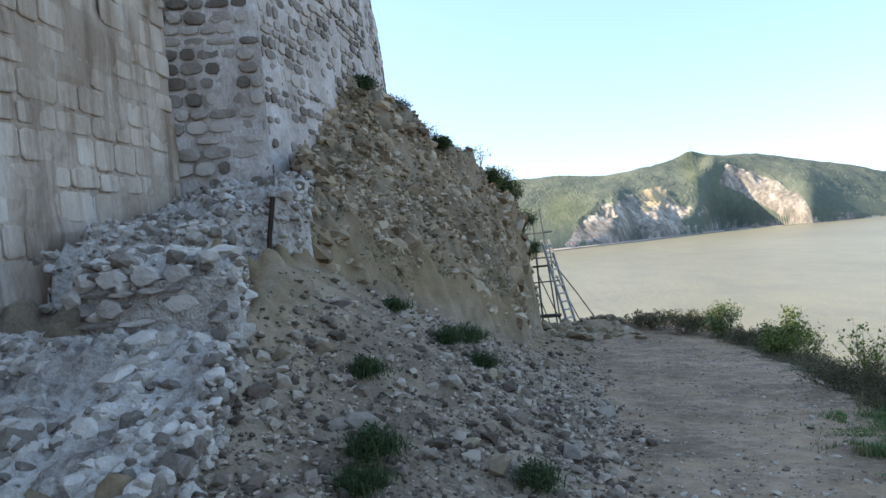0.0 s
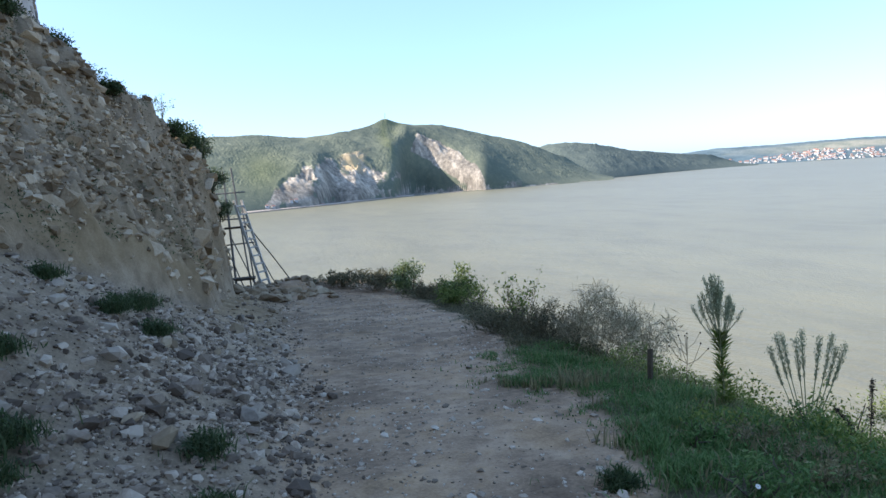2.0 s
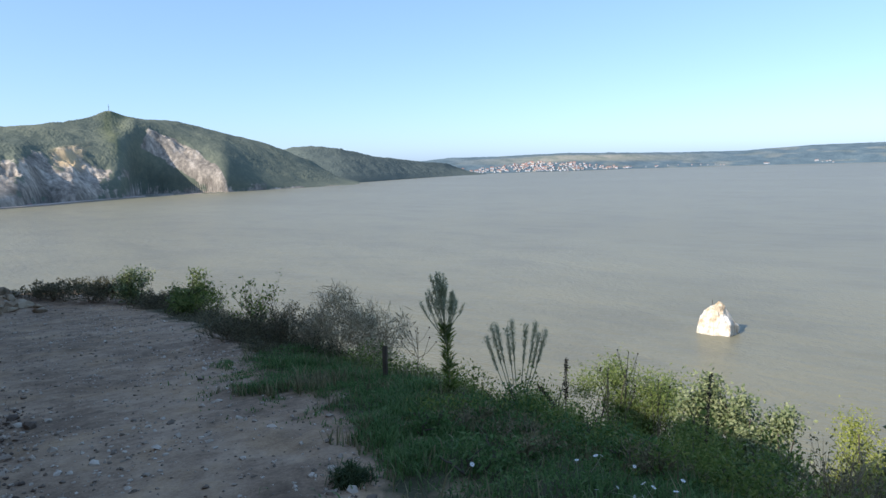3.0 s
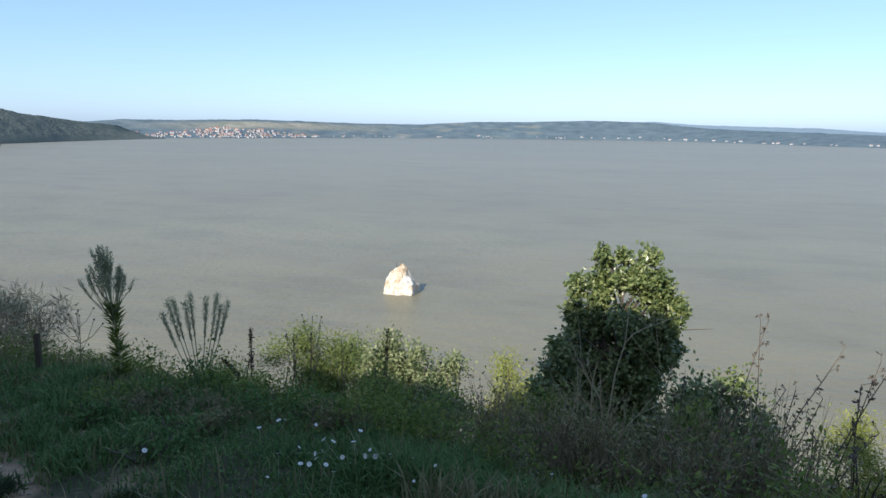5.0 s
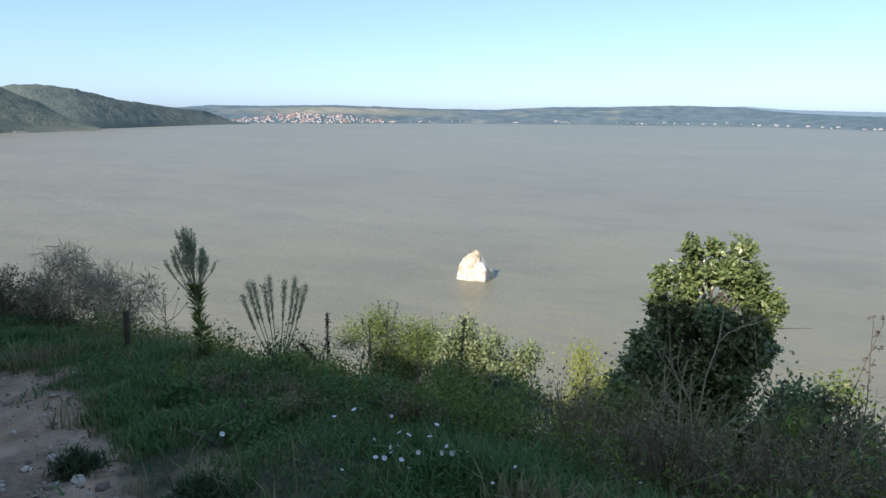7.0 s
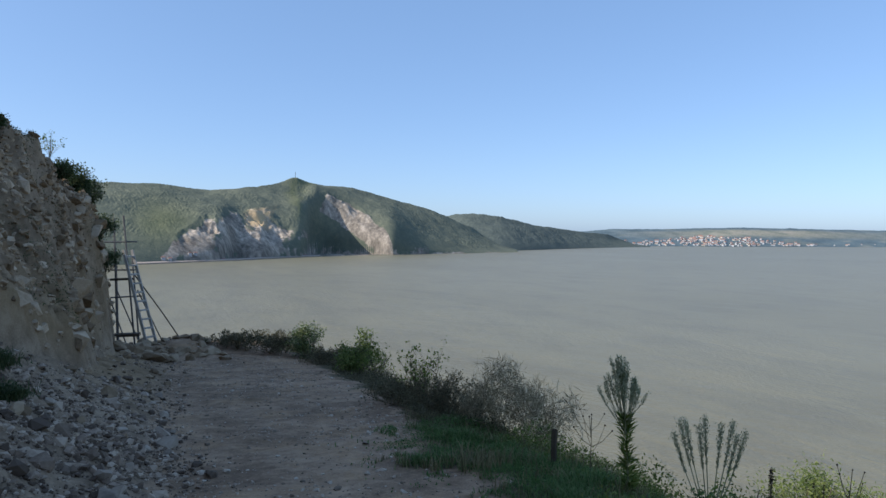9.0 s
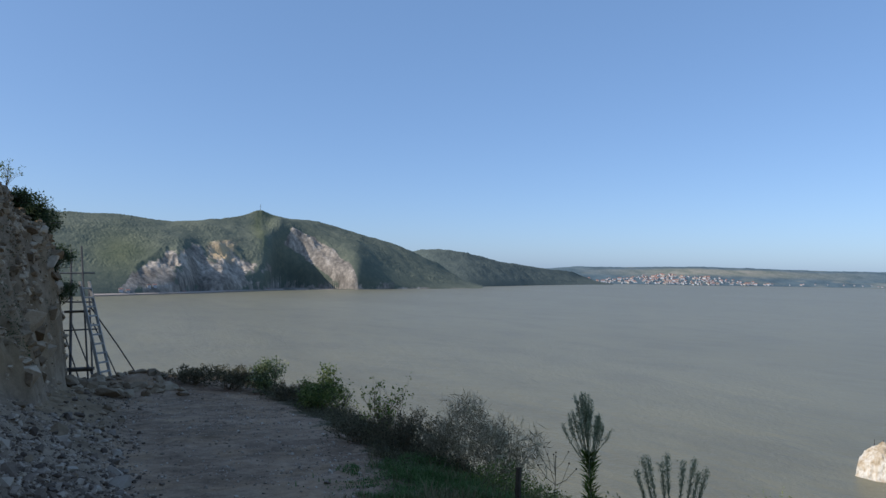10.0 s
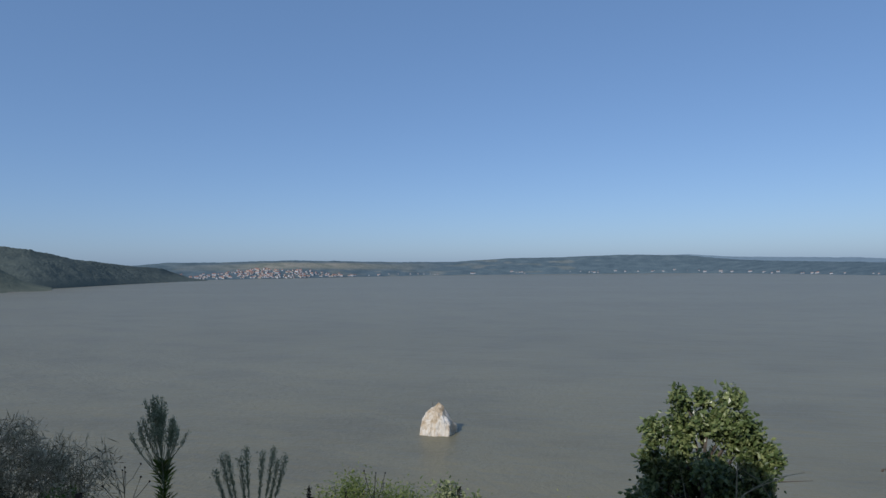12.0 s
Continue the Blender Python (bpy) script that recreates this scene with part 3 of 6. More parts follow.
def hill(name, a0, a1, step, ridge, shore, depth, label, material, crown=6.0, rows=90, zones=None, recess=None, steep=None):
    """Hills along the far bank, from the shore to the ridge and down behind; angles in degrees from +y to the right."""
    az = np.arange(a0, a1 + step / 2, step)
    k = np.concatenate([np.linspace(-0.04, 1, rows), np.linspace(1.06, 1.7, 12)])
    a, f = np.meshgrid(az, k)
    el = np.interp(a, *ridge)
    rs = sum(np.interp(a + d, *shore) for d in np.linspace(-2, 2, 11)) / 11
    dep = sum(np.interp(a + d, *depth) for d in np.linspace(-3, 3, 11)) / 11
    r = rs + dep * f
    x, y = r * np.sin(np.radians(a)), r * np.cos(np.radians(a))
    back = sum(recess(a + d) for d in np.linspace(-0.35, 0.35, 7)) / 7 / dep if recess else 0.0 * a
    back = back * (1 - smooth((f - 0.5) / 0.42))
    g = np.clip((f - back) / (1 - np.minimum(back, 0.8)), -0.05, 2)
    power = steep(a) if steep else 0.85
    up = np.where(g < 1, np.sign(g) * np.abs(g) ** power, 1 - 0.5 * (g - 1))
    top = np.tan(np.radians(el)) * (rs + dep) - (WATER - EYE)
    # the slopes below the ridge run smoother than its crest
    el_soft = sum(np.interp(a + d, *ridge) for d in np.linspace(-3.5, 3.5, 29)) / 29
    soft = np.tan(np.radians(el_soft)) * (rs + dep) - (WATER - EYE)
    w = np.clip((f - 0.72) / 0.26, 0, 1) ** 1.5
    z = np.maximum(soft + (top - soft) * w, 0.0) * up
    rock, sward, ochre = zones(a, z, top) if zones else (0 * a, 0 * a, 0 * a)
    body = smooth(g * 5 - 0.25) * np.clip(top / 30, 0, 1)
    z = z + body * (0.045 * top * fbm(x, y, 170, 4, 3) * np.clip(2.2 * (1 - np.abs(g - 0.45) * 1.6), 0, 1))
    z = z + (1 - rock) * (1 - 0.7 * sward) * body * (crown * (0.8 - cells(x, y, crown * 1.7, 2)) * (0.6 + 0.5 * fbm(x, y, 40, 2, 61)) + 0.5 * crown * fbm(x, y, 26, 3, 63)) + rock * body * (12 * fbm(x + 0.6 * z, y, 38, 4, 9) - 7 * np.abs(fbm(x + 0.8 * z, a * 18, 24, 3, 19)))
    z = np.where(f < 0, -2.0, np.maximum(z, 0.4)) + WATER
    me = Buf().add(np.stack([x.ravel(), y.ravel(), z.ravel()], 1), grid_faces(len(az), len(k))[:, ::-1]).mesh(name, material, True)
    zone_paint(me, rock.ravel(), sward.ravel(), ochre.ravel())
    return tagged(new(name, me), label, "hill", kind="structure")


def near_zones(a, z, top):
    """Quarried limestone by the water, an open spur below the peak."""
    h = z / np.maximum(top, 1)
    low_top = np.interp(a, [10.0, 11.2, 12.7, 14, 15.5, 17, 18.6, 19.4, 20.2, 21.9, 22.3], [0.05, 0.24, 0.44, 0.58, 0.66, 0.64, 0.62, 0.5, 0.42, 0.36, 0.1])
    low = np.clip((low_top - h) * 8, 0, 1) * np.clip(0.78 + 0.55 * fbm(a * 60, z * 1.6, 42, 3, 71), 0, 1)
    wall_top = np.interp(a, [21.9, 22.4, 23.6, 25.5, 28.6, 29.6], [0.15, 0.5, 0.86, 0.74, 0.42, 0.1])
    # pale rock ends at the spur's shadow edge; the shaded foot is painted dark wood
    wall_shade_edge = np.interp(a, [22.0, 23.2, 27.9, 28.4], [0.66, 0.56, 0.05, -0.1])
    wall = np.clip((a - 21.8) * 3, 0, 1) * np.clip((29.4 - a) * 2, 0, 1) * np.clip((wall_top - h) * 12, 0, 1) * np.clip((h - wall_shade_edge) * 8 + 0.45, 0, 1)
    ochre = np.clip(1.4 - np.abs(a - 17.9) / 1.0 + 0.4 * fbm(a, h * 12, 0.5, 3, 44), 0, 1) * np.clip(1.4 - np.abs(h - 0.53) / 0.10, 0, 1) * 0.9
    sward = 0.7 * bump1(a + 0.5 * fbm(a, h * 9, 1.0, 3, 58), 21.3 - 0.7 * (1 - h), 0.6) * np.clip((h - 0.35) * 4, 0, 1) + 0.7 * bump1(a, 10.5, 2.2) * bump1(h, 0.45, 0.25)
    scar = 0.55 * bump1(a, 31.6, 1.6) * np.clip((0.22 - h) * 9, 0, 1)
    return np.clip(np.maximum(np.maximum(low * 0.95, wall), np.maximum(scar, ochre)), 0, 1), np.clip(sward, 0, 1) * (wall < 0.3), np.clip(ochre, 0, 1)


hill("hill_near", -8, 40, 0.055,
     ([-8, 0, 4.3, 6.3, 10.3, 14.2, 17.8, 19.8, 20.7, 21.1, 22, 23.2, 25.8, 28.75, 32.2, 33.7, 36, 38.5, 40], [4.9, 4.4, 4.24, 3.86, 3.94, 3.66, 4.0, 4.45, 4.8, 4.8, 4.45, 4.17, 4.05, 3.27, 2.33, 1.75, 0.75, -0.9, -1.5]),
     ([-8, 9.5, 16.5, 21.4, 28.3, 36, 40], [800, 960, 1070, 1225, 1355, 1535, 1700]),
     ([-8, 10, 21, 30, 40], [420, 330, 300, 330, 300]),
     "green wooded hill with pale quarried limestone cliffs above the river", M_HILL, 2.4, 130, near_zones,
     lambda a: 190 * np.interp(a, [21.7, 22.1, 22.5, 23.0, 29.2], [0, 0.5, 0.95, 1.0, 0.0]) + 55 * np.interp(a, [14.9, 15.9, 16.4, 18.2], [0, 0.9, 1.0, 0.0]),
     lambda a: 0.85 - 0.45 * smooth((a - 21.4) / 1.4) * smooth((37.0 - a) / 9.0) - 0.25 * bump1(a, 15.5, 3.8) - 0.2 * bump1(a, 21.3, 1.5))
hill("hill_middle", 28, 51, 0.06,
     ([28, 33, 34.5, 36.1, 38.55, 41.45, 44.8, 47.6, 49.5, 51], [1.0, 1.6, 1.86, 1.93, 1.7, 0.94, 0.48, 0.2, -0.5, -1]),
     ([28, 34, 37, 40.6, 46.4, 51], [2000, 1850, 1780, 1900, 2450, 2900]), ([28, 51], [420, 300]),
     "dark hazy green wooded spur running down to the river", M_HAZY_SPUR, 3.5, 70)


def far_zones(a, z, top):
    h = z / np.maximum(top, 1)
    field = np.clip((h - 0.35) * 5, 0, 1) * np.clip((0.92 - h) * 8, 0, 1) * np.clip(1.3 - np.abs(a - 59) / 9, 0, 1)
    strips = 0.4 * np.clip(vnoise(a * 0.8, h * 7, 5) * 3 - 1.0, 0, 1)
    return 0 * a, np.clip(np.maximum(field, strips * (a < 84)), 0, 1), 0 * a


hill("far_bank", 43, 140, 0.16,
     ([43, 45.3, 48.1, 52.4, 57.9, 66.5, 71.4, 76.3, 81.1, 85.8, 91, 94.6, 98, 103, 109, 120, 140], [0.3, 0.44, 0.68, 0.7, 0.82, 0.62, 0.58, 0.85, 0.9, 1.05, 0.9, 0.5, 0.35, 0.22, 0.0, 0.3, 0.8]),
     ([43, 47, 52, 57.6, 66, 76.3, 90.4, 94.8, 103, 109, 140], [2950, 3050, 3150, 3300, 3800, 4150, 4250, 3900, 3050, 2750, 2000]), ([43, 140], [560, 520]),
     "low hazy green far bank with fields and woods", M_HAZY_BANK, 2.5, 40, far_zones)
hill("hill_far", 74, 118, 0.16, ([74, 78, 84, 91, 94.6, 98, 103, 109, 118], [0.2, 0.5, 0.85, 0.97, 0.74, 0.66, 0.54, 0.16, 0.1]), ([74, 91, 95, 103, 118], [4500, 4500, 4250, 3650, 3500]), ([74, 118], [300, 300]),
     "pale blue hazy ridge beyond the far bank", M_HAZY_RIDGE, 2.0, 30)
hill("hill_behind", 150, 345, 0.8, ([150, 200, 280, 320, 345], [10, 15, 12, 6, -2]), ([150, 345], [95, 95]), ([150, 345], [420, 420]),
     "rocky wooded mountainside behind the fortress", M_HILL, 4.0, 40)


# ---------------------------------------------------------------- houses on the far bank
def house_meshes(w, d, h, mat_wall, mat_roof):
    wall = Buf()
    x, y = w / 2, d / 2
    v = [(-x, -y, -6), (x, -y, -6), (x, y, -6), (-x, y, -6), (-x, -y, h), (x, -y, h), (x, y, h), (-x, y, h), (-x, 0, h + d * 0.36), (x, 0, h + d * 0.36)]
    wall.add(v, [[0, 1, 5, 4], [1, 2, 6, 5], [2, 3, 7, 6], [3, 0, 4, 7]], [[4, 7, 8], [5, 9, 6]])
    roof, o, t = Buf(), 0.5, 0.35
    p = [(-x - o, -y - o, h - 0.2), (x + o, -y - o, h - 0.2), (x + o, 0, h + d * 0.36 + 0.1), (-x - o, 0, h + d * 0.36 + 0.1), (x + o, y + o, h - 0.2), (-x - o, y + o, h - 0.2)]
    q = [(a, b, c + t) for a, b, c in p]
    roof.add(p + q, [[6, 7, 8, 9], [9, 8, 10, 11], [1, 0, 3, 2], [2, 3, 5, 4], [0, 1, 7, 6], [4, 5, 11, 10]])
    pane = Buf()
    a, b, z = 0.0, -y - 0.06, h * 0.55
    pane.add([(a - 0.7, b, z - 0.8), (a + 0.7, b, z - 0.8), (a + 0.7, b, z + 0.8), (a - 0.7, b, z + 0.8), (a - 0.7, b + 0.1, z - 0.8), (a + 0.7, b + 0.1, z - 0.8), (a + 0.7, b + 0.1, z + 0.8), (a - 0.7, b + 0.1, z + 0.8)], [[0, 1, 2, 3], [0, 4, 5, 1], [1, 5, 6, 2], [2, 6, 7, 3], [3, 7, 4, 0]])
    return wall.mesh("wall", mat_wall), roof.mesh("roof", mat_roof), pane.mesh("window", M_PANE)


HOUSES = [house_meshes(w, d, h, M_HOUSE[i], M_ROOF[j]) for w, d, h, i, j in ((13, 9, 5.5, 0, 0), (16, 10, 6, 1, 0), (11, 9, 6.5, 0, 1), (20, 11, 8, 0, 0), (12, 10, 5, 2, 0), (34, 13, 9, 0, 1))]
HOUSE_LABEL = ["small white house with a red tiled roof on the far bank", "cream house with a red tiled roof on the far bank", "white house with a brown roof on the far bank", "tall white house with a red roof by the water", "grey house with a red tiled roof on the far bank", "long white waterside building with a brown roof"]
bpy.context.view_layer.update()
deps = bpy.context.evaluated_depsgraph_get()


def far_ground(x, y):
    hit = scene.ray_cast(deps, Vector((x, y, 400)), Vector((0, 0, -1)))
    return hit[1].z if hit[0] else WATER


def place_house(a, r, k, turn, scale=1.0):
    x, y = r * math.sin(radians(a)), r * math.cos(radians(a))
    z = max(far_ground(x, y), WATER + 0.5)
    root = thing("house", pose(x, y, z, 0, 0, turn) @ Matrix.Diagonal((scale, scale, scale, 1)), HOUSE_LABEL[k], "house", "houses across the river")
    for name, me in zip(("wall", "roof", "window"), HOUSES[k]):
        part(name, me, None, root)


hr = np.random.default_rng(3)
SHORE = ([43, 47, 52, 57.6, 66, 76.3, 90.4, 94.8, 103, 109, 140], [2950, 3050, 3150, 3300, 3800, 4150, 4250, 3900, 3050, 2750, 2000])
for n in range(230):
    a = float(np.clip(hr.normal(56, 3.2), 49, 65))
    r = float(np.interp(a, *SHORE)) + 14 + 250 * hr.random() ** 1.3 * max(0.1, 1 - abs(a - 55.5) / 8)
    place_house(a, r, int(hr.integers(0, 5)), -a + hr.normal() * 40, 0.5 + 0.42 * hr.random())
for n in range(70):
    a = 60 + 52 * hr.random()
    r = float(np.interp(a, *SHORE)) + 12 + 40 * hr.random()
    place_house(a, r, int(hr.choice([0, 2, 3, 5])), -a + hr.normal() * 25, 0.3 + 0.28 * hr.random())
for a, r, k in ((10.6, 985, 0), (11.1, 990, 4), (12.6, 1018, 2), (13.0, 1024, 0), (15.2, 1060, 0), (21.8, 1246, 0)):
    place_house(a, r, k, -a + 10, 0.4)

# shore road along the foot of the quarry
buf = Buf()
sa = np.linspace(8.5, 23, 60)
sr = np.interp(sa, [-8, 9.5, 16.5, 21.4, 28.3], [800, 960, 1070, 1225, 1355])
inner = np.stack([(sr - 7) * np.sin(np.radians(sa)), (sr - 7) * np.cos(np.radians(sa)), np.full(60, WATER + 1.6)], 1)
outer = np.stack([(sr + 5) * np.sin(np.radians(sa)), (sr + 5) * np.cos(np.radians(sa)), np.full(60, WATER + 3.0)], 1)
foot = inner + [0, 0, -3.6]
i = np.arange(59)[:, None]
buf.add(np.concatenate([foot, inner, outer]), i + [[0, 60, 61, 1]], i + [[60, 120, 121, 61]])
tagged(new("road", buf.mesh("road", M_STONE_REST)), "pale shore road embankment below the quarry", "road", kind="structure")

# mast on the peak
mx, my = 1520 * math.sin(radians(20.95)), 1520 * math.cos(radians(20.95))
mz = far_ground(mx, my)
mast = thing("radio_mast", pose(mx, my, mz - 1), "thin steel radio mast on the hilltop", "mast")
part("pole", Buf().add(*tube([(0, 0, 0), (0, 0, 9), (0, 0, 18)], [0.7, 0.5, 0.3], 6)), M_STEEL, mast)
part("crossbar", Buf().add(*tube([(-1.6, 0, 13), (1.6, 0, 13)], 0.25, 5)), M_STEEL, mast)

# ---------------------------------------------------------------- rock in the river
ico = bmesh.new()
bmesh.ops.create_icosphere(ico, subdivisions=5, radius=1.0)
for v in ico.verts:
    p = v.co.copy()
    flat = math.hypot(p.x, p.y)
    ang = math.atan2(p.y, p.x)
    # squarish plan, one shoulder high and blunt, the peak past the middle, then a steep fall
    out = 1 / max(abs(math.cos(ang + 0.3)), abs(math.sin(ang + 0.3))) ** 0.55
    rad = min(1.0, flat * 1.35) * out * 3.95
    x, y = rad * math.cos(ang), rad * math.sin(ang) * 0.9
    crest = float(np.interp(x, [-5, -4.2, -2.6, 0.1, 1.1, 2.1, 3.1, 4.0, 5], [3.0, 4.0, 5.4, 7.3, 7.0, 5.4, 3.6, 2.2, 0.8]))
    lift = max(0.0, 1 - (min(1.0, flat) ** 7)) * (1 - 0.10 * abs(y)) if p.z > 0 else -0.25
    q = Vector((x, y, crest * lift))
    q.x, q.y = q.x * (1.1 - 0.035 * q.z), q.y * (1.1 - 0.035 * q.z)
    rough = noise.fractal(q * 0.45, 1.0, 2.0, 5) * 0.42 - 0.5 * abs(noise.noise(Vector((x * 0.9, y * 0.9, q.z * 0.22))))
    v.co = q + Vector((math.cos(ang), math.sin(ang), 0.35)) * rough
me = bpy.data.meshes.new("islet_rock")
ico.to_mesh(me)
ico.free()
me.materials.append(M_ISLET)
islet = tagged(new("islet_rock", me), "pale sunlit limestone rock standing in the river", "rock")
islet.matrix_world = pose(153.3, 55.6, WATER, 0, 0, -70)
for dx, dy, h in ((-0.5, 1.2, 1.3), (0.1, -0.2, 1.3)):
    stake = tagged(new("marker_post", Buf().add(*tube([(0, 0, 0), (0, 0, h)], 0.06, 5)).mesh("marker_post", M_RUST)), "thin dark post on top of the river rock", "post")
    stake.matrix_world = pose(153.3 + dx, 55.6 + dy, WATER + 6.3)


FAR_THINGS = set(scene.objects)
build_ground()

# ---------------------------------------------------------------- fortress
def slab(name, base, zs, material, parent=None, depth=1.6, inward=(-1, 0), jitter=0.03, step=0.35, seed=1, batter=None, crest=None):
    """A thick upright wall along a plan line, with an uneven face."""
    base = np.asarray(base, float)
    seg = np.r_[0, np.cumsum(np.linalg.norm(np.diff(base, axis=0), axis=1))]
    u = np.unique(np.r_[np.arange(0, seg[-1], step), seg])
    z = np.arange(zs[0], zs[1] + step * 0.5, step)
    px, py = np.interp(u, seg, base[:, 0]), np.interp(u, seg, base[:, 1])
    d = np.gradient(np.stack([px, py], 1), axis=0)
    d /= np.linalg.norm(d, axis=1, keepdims=True)
    out = np.stack([d[:, 1], -d[:, 0]], 1)
    gu, gz = np.meshgrid(np.arange(len(u)), z)
    gu, gz = gu.ravel(), gz.ravel()
    if crest:
        gz = zs[0] + (gz - zs[0]) * (crest(py[gu]) - zs[0]) / (zs[1] - zs[0])
    off = jitter * fbm(u[gu], gz, 0.7, 3, seed)
    lean = batter(u[gu] / seg[-1], gz) if batter else 0.0
    front = np.stack([px[gu] + out[gu, 0] * (off - lean), py[gu] + out[gu, 1] * (off - lean), gz], 1)
    back = np.stack([px[gu] - out[gu, 0] * depth, py[gu] - out[gu, 1] * depth, gz], 1)
    nu, nz, n = len(u), len(z), len(gu)
    f = grid_faces(nu, nz)
    i, j = np.arange(nu - 1)[:, None], np.arange(nz - 1)[:, None] * nu
    t = (nz - 1) * nu
    rim = np.concatenate([np.hstack([t + i, t + i + 1, t + i + 1 + n, t + i + n]), np.hstack([i + 1, i, i + n, i + 1 + n])])
    ends = np.concatenate([np.hstack([j, j + nu, j + nu + n, j + n]), np.hstack([j + nu + nu - 1, j + nu - 1, j + nu - 1 + n, j + nu + nu - 1 + n])])
    me = Buf().add(np.concatenate([front, back]), f, f[:, ::-1] + n, rim, ends).mesh(name, material)
    ob = new(name, me)

    def surf(a, h):
        """Frame on the face at the length a and the height h: x along, y into the wall, z up."""
        q = np.array([np.interp(a, seg, base[:, 0]), np.interp(a, seg, base[:, 1])])
        b = np.array([np.interp(min(a + 0.1, seg[-1]), seg, base[:, 0]), np.interp(min(a + 0.1, seg[-1]), seg, base[:, 1])])
        c = np.array([np.interp(max(a - 0.1, 0), seg, base[:, 0]), np.interp(max(a - 0.1, 0), seg, base[:, 1])])
        e = (b - c) / np.linalg.norm(b - c)
        o = np.array([e[1], -e[0]])
        q = q - o * (batter(a / seg[-1], h) if batter else 0.0)
        return Matrix(((e[0], -o[0], 0, q[0]), (e[1], -o[1], 0, q[1]), (0, 0, 1, h), (0, 0, 0, 1)))

    return ob, surf, seg[-1]


def face_stone(seed, rounded=0.2, sides=8):
    """A dressed face stone of unit size: an outline in the wall plane, a smaller front, standing proud along -y."""
    r = np.random.default_rng(seed)
    w = radians(5 + 85 * rounded)
    a = np.array([q + d for q in (np.pi / 4, 3 * np.pi / 4, 5 * np.pi / 4, 7 * np.pi / 4) for d in (-w, w)])
    k = 1 / np.maximum(np.abs(np.cos(a)), np.abs(np.sin(a)))
    k = k * (1 + rounded * 1.5 * (r.random(sides) - 0.5))
    ring = np.stack([np.cos(a) * k * 0.5, 0 * a, np.sin(a) * k * 0.5], 1)
    mid, front = ring * [0.98, 1, 0.98], ring * [0.9, 1, 0.88]
    mid[:, 1] = -0.55
    front[:, 1] = -1 + 0.3 * r.random(sides)
    ring[:, 1] = 0.9
    i = np.arange(sides)[:, None]
    j = (i + 1) % sides
    rings = np.concatenate([np.hstack([i, i + sides, j + sides, j])[:, ::-1], np.hstack([i + sides, i + 2 * sides, j + 2 * sides, j + sides])[:, ::-1]])
    return np.concatenate([ring, mid, front, [[0, -1.0, 0]]]), rings, np.hstack([i + 2 * sides, np.full_like(i, 3 * sides), j + 2 * sides])[:, ::-1]


def lay_stones(wall, surf, u_range, z_range, widths, courses, proud, material, rest, limit, name, seed, keep, gap=0.04, rounded=0.2, shapes=8):
    """Courses of single stones on a wall's face; past the limit they join into one part."""
    r = np.random.default_rng(seed)
    forms = [face_stone(seed * 31 + n, rounded) for n in range(shapes)]
    meshes = [Buf().add(*f).mesh(name, material) for f in forms]
    spots = []
    z = z_range[0]
    while z < z_range[1]:
        h = r.uniform(*courses)
        u = u_range[0] - r.uniform(0, widths[0])
        while u < u_range[1]:
            w = r.uniform(*widths)
            c = u + w / 2
            if u_range[0] + 0.05 < c < u_range[1] - 0.05 and keep(c, z + h / 2, r):
                w1, h1 = min(w, 2 * (c - u_range[0]), 2 * (u_range[1] - c)), h
                spots.append((c, z + h / 2 + r.uniform(-0.02, 0.02), w1 - gap, h1 * r.uniform(0.9, 1.0) - gap, proud * r.uniform(0.5, 1.3), r.normal() * 0.03, int(r.integers(0, shapes))))
            u += w
        z += h
    joined = Buf()
    for n, (u, z, w, h, p, tilt, k) in enumerate(spots):
        m = surf(u, z) @ Matrix.Rotation(tilt, 4, "Y") @ Matrix.Diagonal((w, p, h, 1))
        if n < limit:
            ob = new(name, meshes[k])
            ob.parent = wall
            ob.matrix_world = m
        else:
            v = np.asarray(forms[k][0]) @ np.array(m.to_3x3()).T + np.array(m.translation)
            joined.add(v, *forms[k][1:])
    if joined.n:
        tagged(part("masonry", joined, rest, wall), kind="stuff")


# curtain wall beside the track; its unseen crest is humped to shade the oak
wall_a, surf_a, len_a = slab("wall_west", [(-8.7, -14), (-5.68, 14.6)], (-1.5, 12.6), M_ASHLAR, depth=1.8, jitter=0.055, step=0.2, seed=4, crest=lambda y: np.interp(y, [2.8, 4.3, 7.0, 8.5], [10.2, 12.6, 12.6, 10.1]))
tagged(wall_a, "tall weathered beige curtain wall with faded ashlar courses", "wall", kind="structure")
plinth, _, _ = slab("wall_plinth", [(-7.55, -4), (-5.58, 14.4)], (-1.5, 1.65), M_ASHLAR, depth=0.4, jitter=0.09, step=0.2, seed=6)
tagged(plinth, "pale plastered plinth along the curtain wall", "wall", kind="structure")
# return wall and tower, their unseen tops set to shade the crest plants
wall_b, surf_b, len_b = slab("wall_return", [(-7.4, 14.45), (-3.72, 15.0)], (0.5, 9.3), M_MORTAR, depth=1.2, jitter=0.08, step=0.14, seed=8)
tagged(wall_b, "rough stone return wall with thick pale mortar", "wall", kind="structure")
TOWER = [(-3.72, 15.0), (-2.98, 18.2), (-2.35, 21.5), (-1.95, 24.0), (-1.75, 25.6), (-1.8, 27.0), (-2.3, 28.4), (-3.4, 29.6), (-5.2, 30.4), (-8, 31)]
